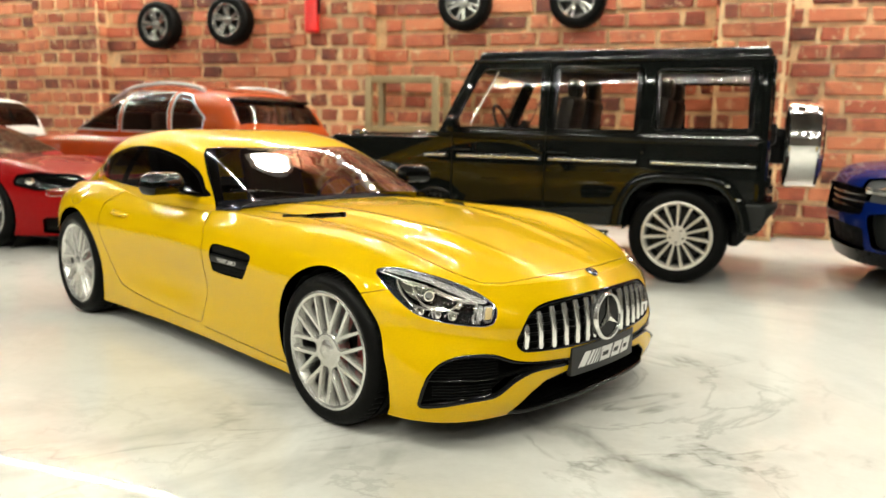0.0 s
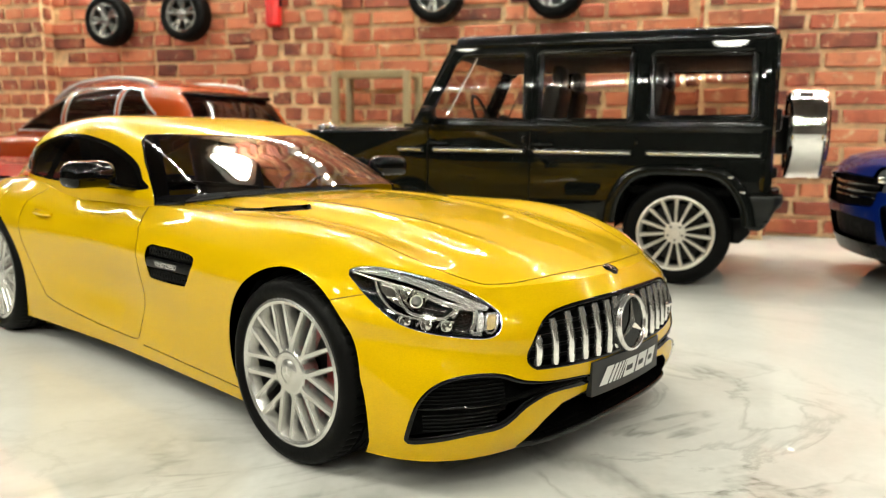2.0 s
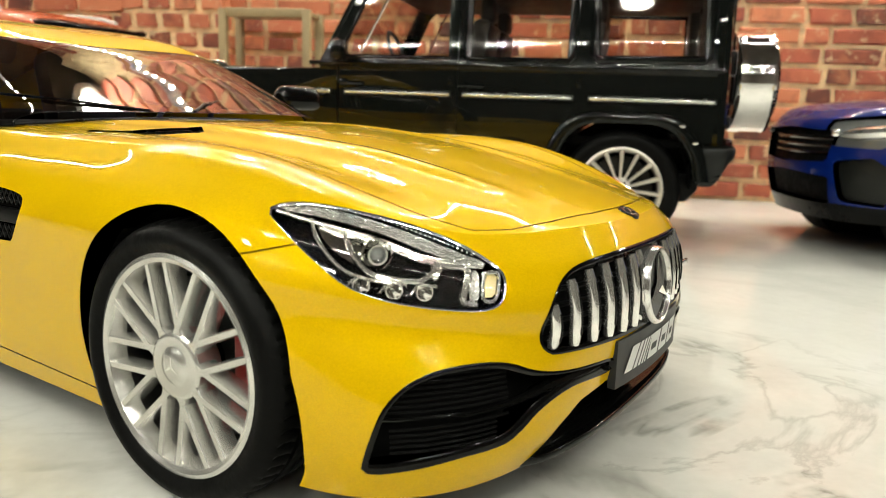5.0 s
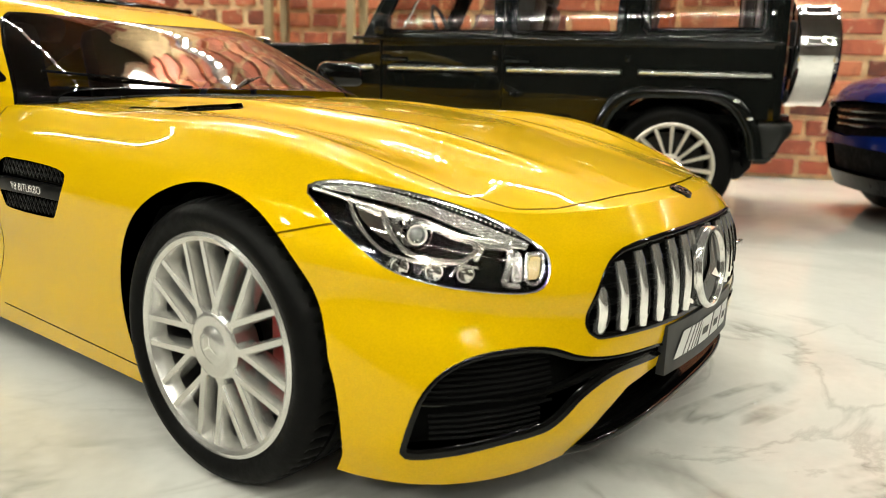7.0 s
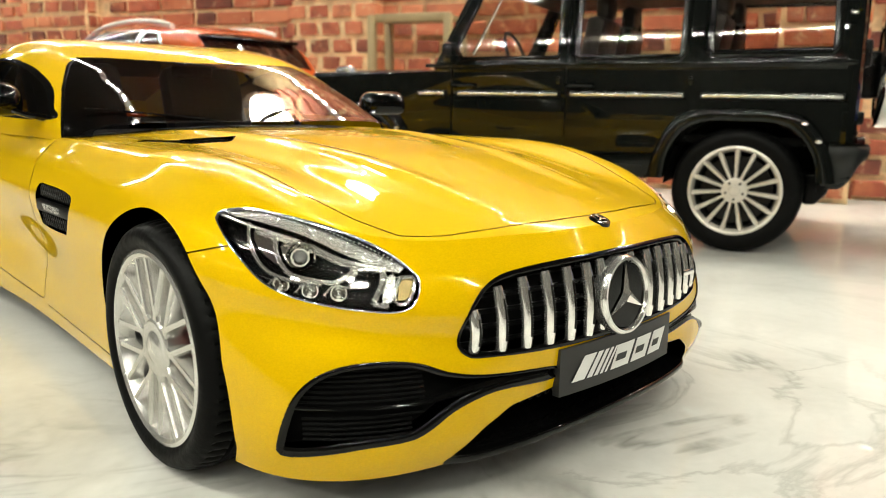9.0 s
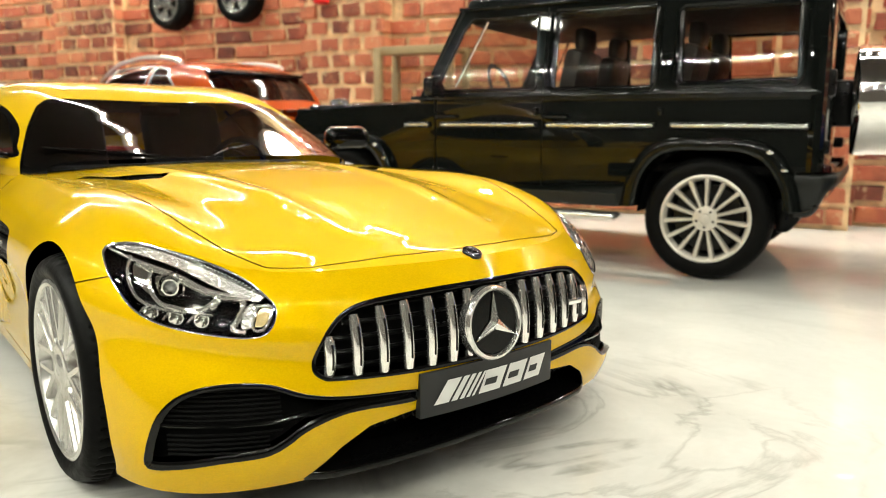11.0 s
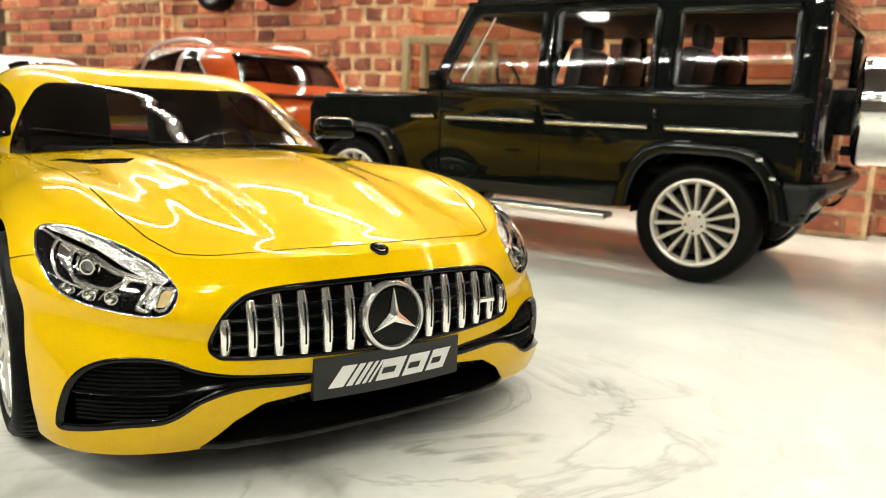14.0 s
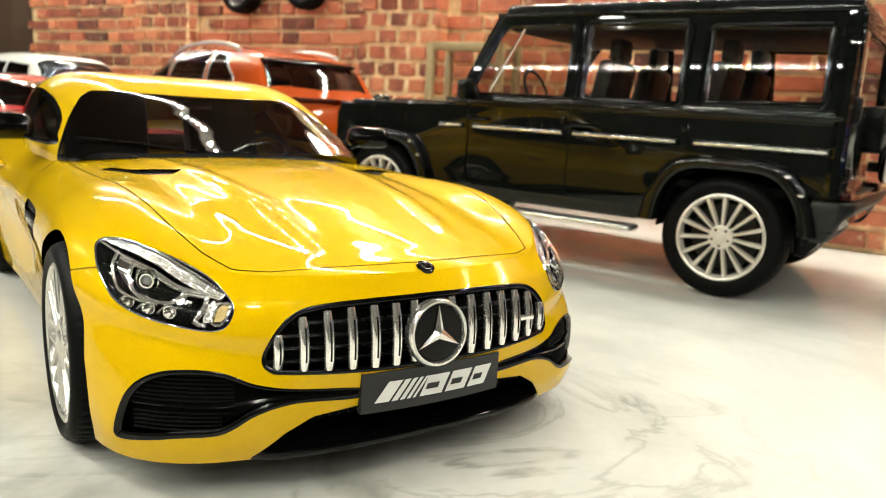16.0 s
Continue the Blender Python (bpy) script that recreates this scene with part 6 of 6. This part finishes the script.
blue["extras"] = lambda: [("lamp_element", turned(box(0, 0, 0, 0.05, 0.075, 0.05, 0.015), Matrix.Translation((0.775 - 0.09 * k - 0.05 * k * k, s * (0.52 + 0.105 * k), 0.80 + 0.012 * k)) @ Matrix.Rotation(s * (-0.35 - 0.25 * k), 4, "Z")), BRIGHT, "square bright lamp element") for s in (-1, 1) for k in range(3)] + [("headlamp_tube", rod([(0.76, s * 0.60, 0.79), (0.70, s * 0.70, 0.80), (0.60, s * 0.80, 0.815), (0.46, s * 0.88, 0.83)], [0.03, 0.06, 0.06, 0.03], 10, 0.8), BRIGHT, "bright headlamp insert") for s in (-1, 1)] + [
    ("grille_bar", rod([(0.84 - 0.3 * q * q, q, z) for q in np.linspace(-0.5, 0.5, 9)], 0.012, 6), GLOSS_BLACK, "dark grille bar") for z in (0.66, 0.71, 0.76)] + [
    ("door_mirror", box(-1.0, s * 1.06, 1.14, 0.12, 0.2, 0.13, 0.04), BLUE_PAINT, "blue door mirror") for s in (-1, 1)]
plain_car("model_crossover", "metallic dark blue die-cast model crossover with bright headlamps", blue, BLUE_PAINT, *BLUE_AT, SILVER, "five", 0.37)

RED_HOOD = [(0.95, 0.64), (0.7, 0.73), (0.3, 0.80), (0, 0.83), (-0.6, 0.82), (-1.1, 0.83), (-2.2, 0.86), (-3.0, 0.88), (-3.5, 0.82)]
red = {"front": 1.10, "rear": -3.55, "base": 2.65, "corners": (2.3, 2.5), "turn": 0.0,
       "width": spline([(1.0, 0.93), (0, 0.97), (-1.3, 0.93), (-2.6, 0.98), (-3.5, 0.93)]), "waist": lambda x, z: 0.04 * bump(z, 0.45, 0.16) * bump(x, -1.4, 0.6),
       "deck": deck_of(RED_HOOD, 0.07, 0.06, 2.65), "sides": [(0, 0.10, 0.12, 0.05, 0.13, 0.1, 0.2), (0.2, 0.03, 0.2, 0.03, 0.25, 0.04, 0.33), (0.45, 0.0, 0.40, 0.01, 0.42, 0.0, 0.5), (0.65, 0.02, 0.52, 0.0, 0.55, 0.0, 0.62), (0.85, 0.05, 0.62, 0.03, 0.66, 0.03, 0.72), (1.0, 0.12, 0.69, 0.14, 0.74, 0.1, 0.8)],
       "cabin": (-0.75, -3.2), "roof": spline([(-0.75, 0.78), (-1.0, 0.90), (-1.5, 1.09), (-1.9, 1.17), (-2.3, 1.15), (-2.9, 0.98), (-3.2, 0.86)]), "belt": spline([(-0.75, 0.60), (-1.1, 0.74), (-1.9, 0.78), (-2.6, 0.68), (-3.2, 0.5)]),
       "dome": (3.0, 1.7), "open_above": 0.68, "track": 0.955, "seat": 0.62, "cladding": 0.135,
       "glass": [("windscreen", [(-0.72, 0.02), (-0.95, -0.62), (-1.50, -0.54), (-1.55, 0.02)], "top"), ("rear_window", [(-2.3, 0.02), (-2.3, -0.45), (-2.9, -0.4), (-2.95, 0.02)], "top"), ("side_window", [(-1.15, 0.82), (-1.5, 0.98), (-1.8, 1.05), (-2.1, 1.03), (-2.35, 0.86)], "side")],
       "openings": [("nose_intake", [(-0.25, 0.17), (-0.30, 0.32), (-0.80, 0.30), (-0.78, 0.17)], "front", 1, 0.06, DARK), ("headlamp_bay", [(0.38, 0.61), (0.40, 0.68), (0.50, 0.705), (0.86, 0.675), (0.93, 0.64), (0.88, 0.585), (0.60, 0.56)], "side", 1, 0.02, GLOSS_BLACK)],
       "extras": lambda: [("headlamp_tube", ellipsoid((0.52, s * 0.85, 0.635), (0.05, 0.04, 0.035), 14, 8), CHROME, "bright headlamp insert") for s in (-1, 1)] + [("front_splitter", box(0.62, 0, 0.115, 0.55, 1.5, 0.03, 0.012), SATIN_BLACK, "black splitter")]}
plain_car("model_supercar", "glossy red die-cast model supercar with black lamps", red, RED_PAINT, *RED_AT, SILVER, "five", 0.345)


# ---------------------------------------------------------------- on and before the wall
S = 1 / 18


def wall_tyre(x, z, spin):
    t = thing("wall_tyre", "spare model wheel with chrome rim hung on the bricks", "wheel", x, WALL_Y - 0.10, z, 0, group="wheels on the wall")
    w = wheel(t, 0, -0.14, 0, 0.36, 0.27, 0.235, "five", DULL_SILVER, -1, caliper=False, tread=False, spin=spin)
    part("wall_peg", box(0, 0.06, 0, 0.06, 0.20, 0.06, 0.01), SATIN_BLACK, t)
    t.matrix_basis = WALL_TURN @ t.matrix_basis


for x, z, a in ((-7.15, 2.73, 0.3), (-5.85, 2.77, 0.0), (-2.15, 2.91, 0.5), (-0.64, 2.91, 0.2)):
    wall_tyre(x, z, a)
ext = thing("fire_extinguisher", "small red toy fire extinguisher hung on the bricks", "extinguisher", -4.37, 6.19, 2.55)
part("bottle", lathe([(0.0, 0.0), (0.09, 0.0), (0.105, 0.02), (0.105, 0.50), (0.09, 0.56), (0.04, 0.60), (0.035, 0.66), (0.0, 0.66)], 24, "z"), RED_PLASTIC, ext)
part("nozzle", rod([(0.02, 0, 0.66), (0.09, -0.02, 0.66), (0.13, -0.03, 0.52), (0.125, -0.03, 0.25)], 0.018, 8), SATIN_BLACK, ext)
part("bracket", box(0, 0.13, 0.3, 0.10, 0.10, 0.08, 0.01), SATIN_BLACK, ext)
rack = thing("storage_rack", "small beige metal storage rack standing by the brick wall", "rack", -2.82, 6.03, 0)
for ob in (ext, rack):
    ob.matrix_basis = WALL_TURN @ ob.matrix_basis
for sx in (-0.48, 0.48):
    for sy in (-0.22, 0.22):
        part("post", box(sx, sy, 0.96, 0.09, 0.09, 1.92, 0.012), BEIGE_METAL, rack)
for zz in (0.18, 0.68, 1.22, 1.88):
    part("shelf", merged(box(0, 0, zz, 0.98, 0.48, 0.05, 0.01), box(0, -0.225, zz, 0.88, 0.035, 0.10, 0.008)), BEIGE_METAL, rack)


# ---------------------------------------------------------------- bricks, piece by piece
def brick_mesh(w, h, d=0.06):
    bm = box(0, 0, 0, w, d, h, 0.008, 1)
    for v in bm.verts:
        v.co.x += random.uniform(-0.018, 0.018)
        v.co.z += random.uniform(-0.013, 0.013)
    bmesh.ops.scale(bm, vec=(S, S, S), verts=bm.verts)
    me = bpy.data.meshes.new("brick")
    bm.to_mesh(me)
    bm.free()
    return me


COURSE, JOINT = 0.213, 0.064
LENGTHS = (0.24, 0.30, 0.42, 0.56, 0.62)
SHAPES = {w: [brick_mesh(w, COURSE - JOINT) for _ in range(4)] for w in LENGTHS}
SHAPES["pier"] = [brick_mesh(0.27, COURSE - JOINT) for _ in range(4)]
rest_v, rest_f = [], []
count = 0
for row in range(29):
    z, x = (row + 0.5) * COURSE + 0.02, -13.0 + (0.0 if row % 2 else -0.30) + random.uniform(-0.05, 0.05)
    k = row % 2
    while x < 9.9:
        kind = random.choice(LENGTHS[3:] if k % 2 == 0 else LENGTHS[:4])
        w = kind
        k += 1
        cx = x + w / 2
        x += w + JOINT
        if any(abs(cx - px) < pw / 2 - 0.10 for px, pw, _ in PIERS):
            continue
        near = -3.6 < cx < 3.6 and z < 3.1 and count < 300
        place = (cx, WALL_Y + 0.03 + random.uniform(-0.008, 0.008), z)
        if near:
            ob = new("brick", random.choice(SHAPES[kind]))
            ob.data.materials.clear() if not ob.data.materials else None
            if not ob.data.materials:
                ob.data.materials.append(BRICK)
            ob.parent = wall_back
            ob.location = [c * S for c in place]
            count += 1
        else:
            me = random.choice(SHAPES[kind])
            n = len(rest_v)
            rest_v += [(v.co.x / S + place[0], v.co.y / S + place[1], v.co.z / S + place[2]) for v in me.vertices]
            rest_f += [tuple(i + n for i in p.vertices) for p in me.polygons]
part("far_bricks", (rest_v, rest_f), BRICK, wall_back, "red brick courses", smooth=False, kind="stuff")
for (px, pw, py), pier in zip(PIERS, piers):
    for row in range(22):
        z = (row + 0.5) * COURSE + 0.02
        full = max(2, round(pw / 0.33))
        sizes = (0.27,) * full if row % 2 else (0.12,) + (0.27,) * (full - 1) + (0.12,)
        tot = sum(sizes) + JOINT * (len(sizes) - 1)
        x = px - tot / 2
        for w in sizes:
            ob = new("brick", SHAPES["pier"][row % 4])
            if not ob.data.materials:
                ob.data.materials.append(PALE_BRICK)
            ob.parent = pier
            ob.location = ((x + w / 2) * S, (py - 0.01) * S, z * S)
            ob.scale = (w / 0.27 * (pw - 0.02) / tot, 1, 1)
            x += w + JOINT
        for side in (-1, 1):
            deep = 6.56 - py
            ob = new("brick", SHAPES["pier"][(row + 1) % 4])
            ob.parent = pier
            ob.location = ((px + side * (pw / 2 + 0.01)) * S, (py + deep / 2 + 0.02) * S, z * S)
            ob.rotation_euler = (0, 0, math.pi / 2)
            ob.scale = (max(deep - 0.05, 0.1) / 0.27, 1, 1)
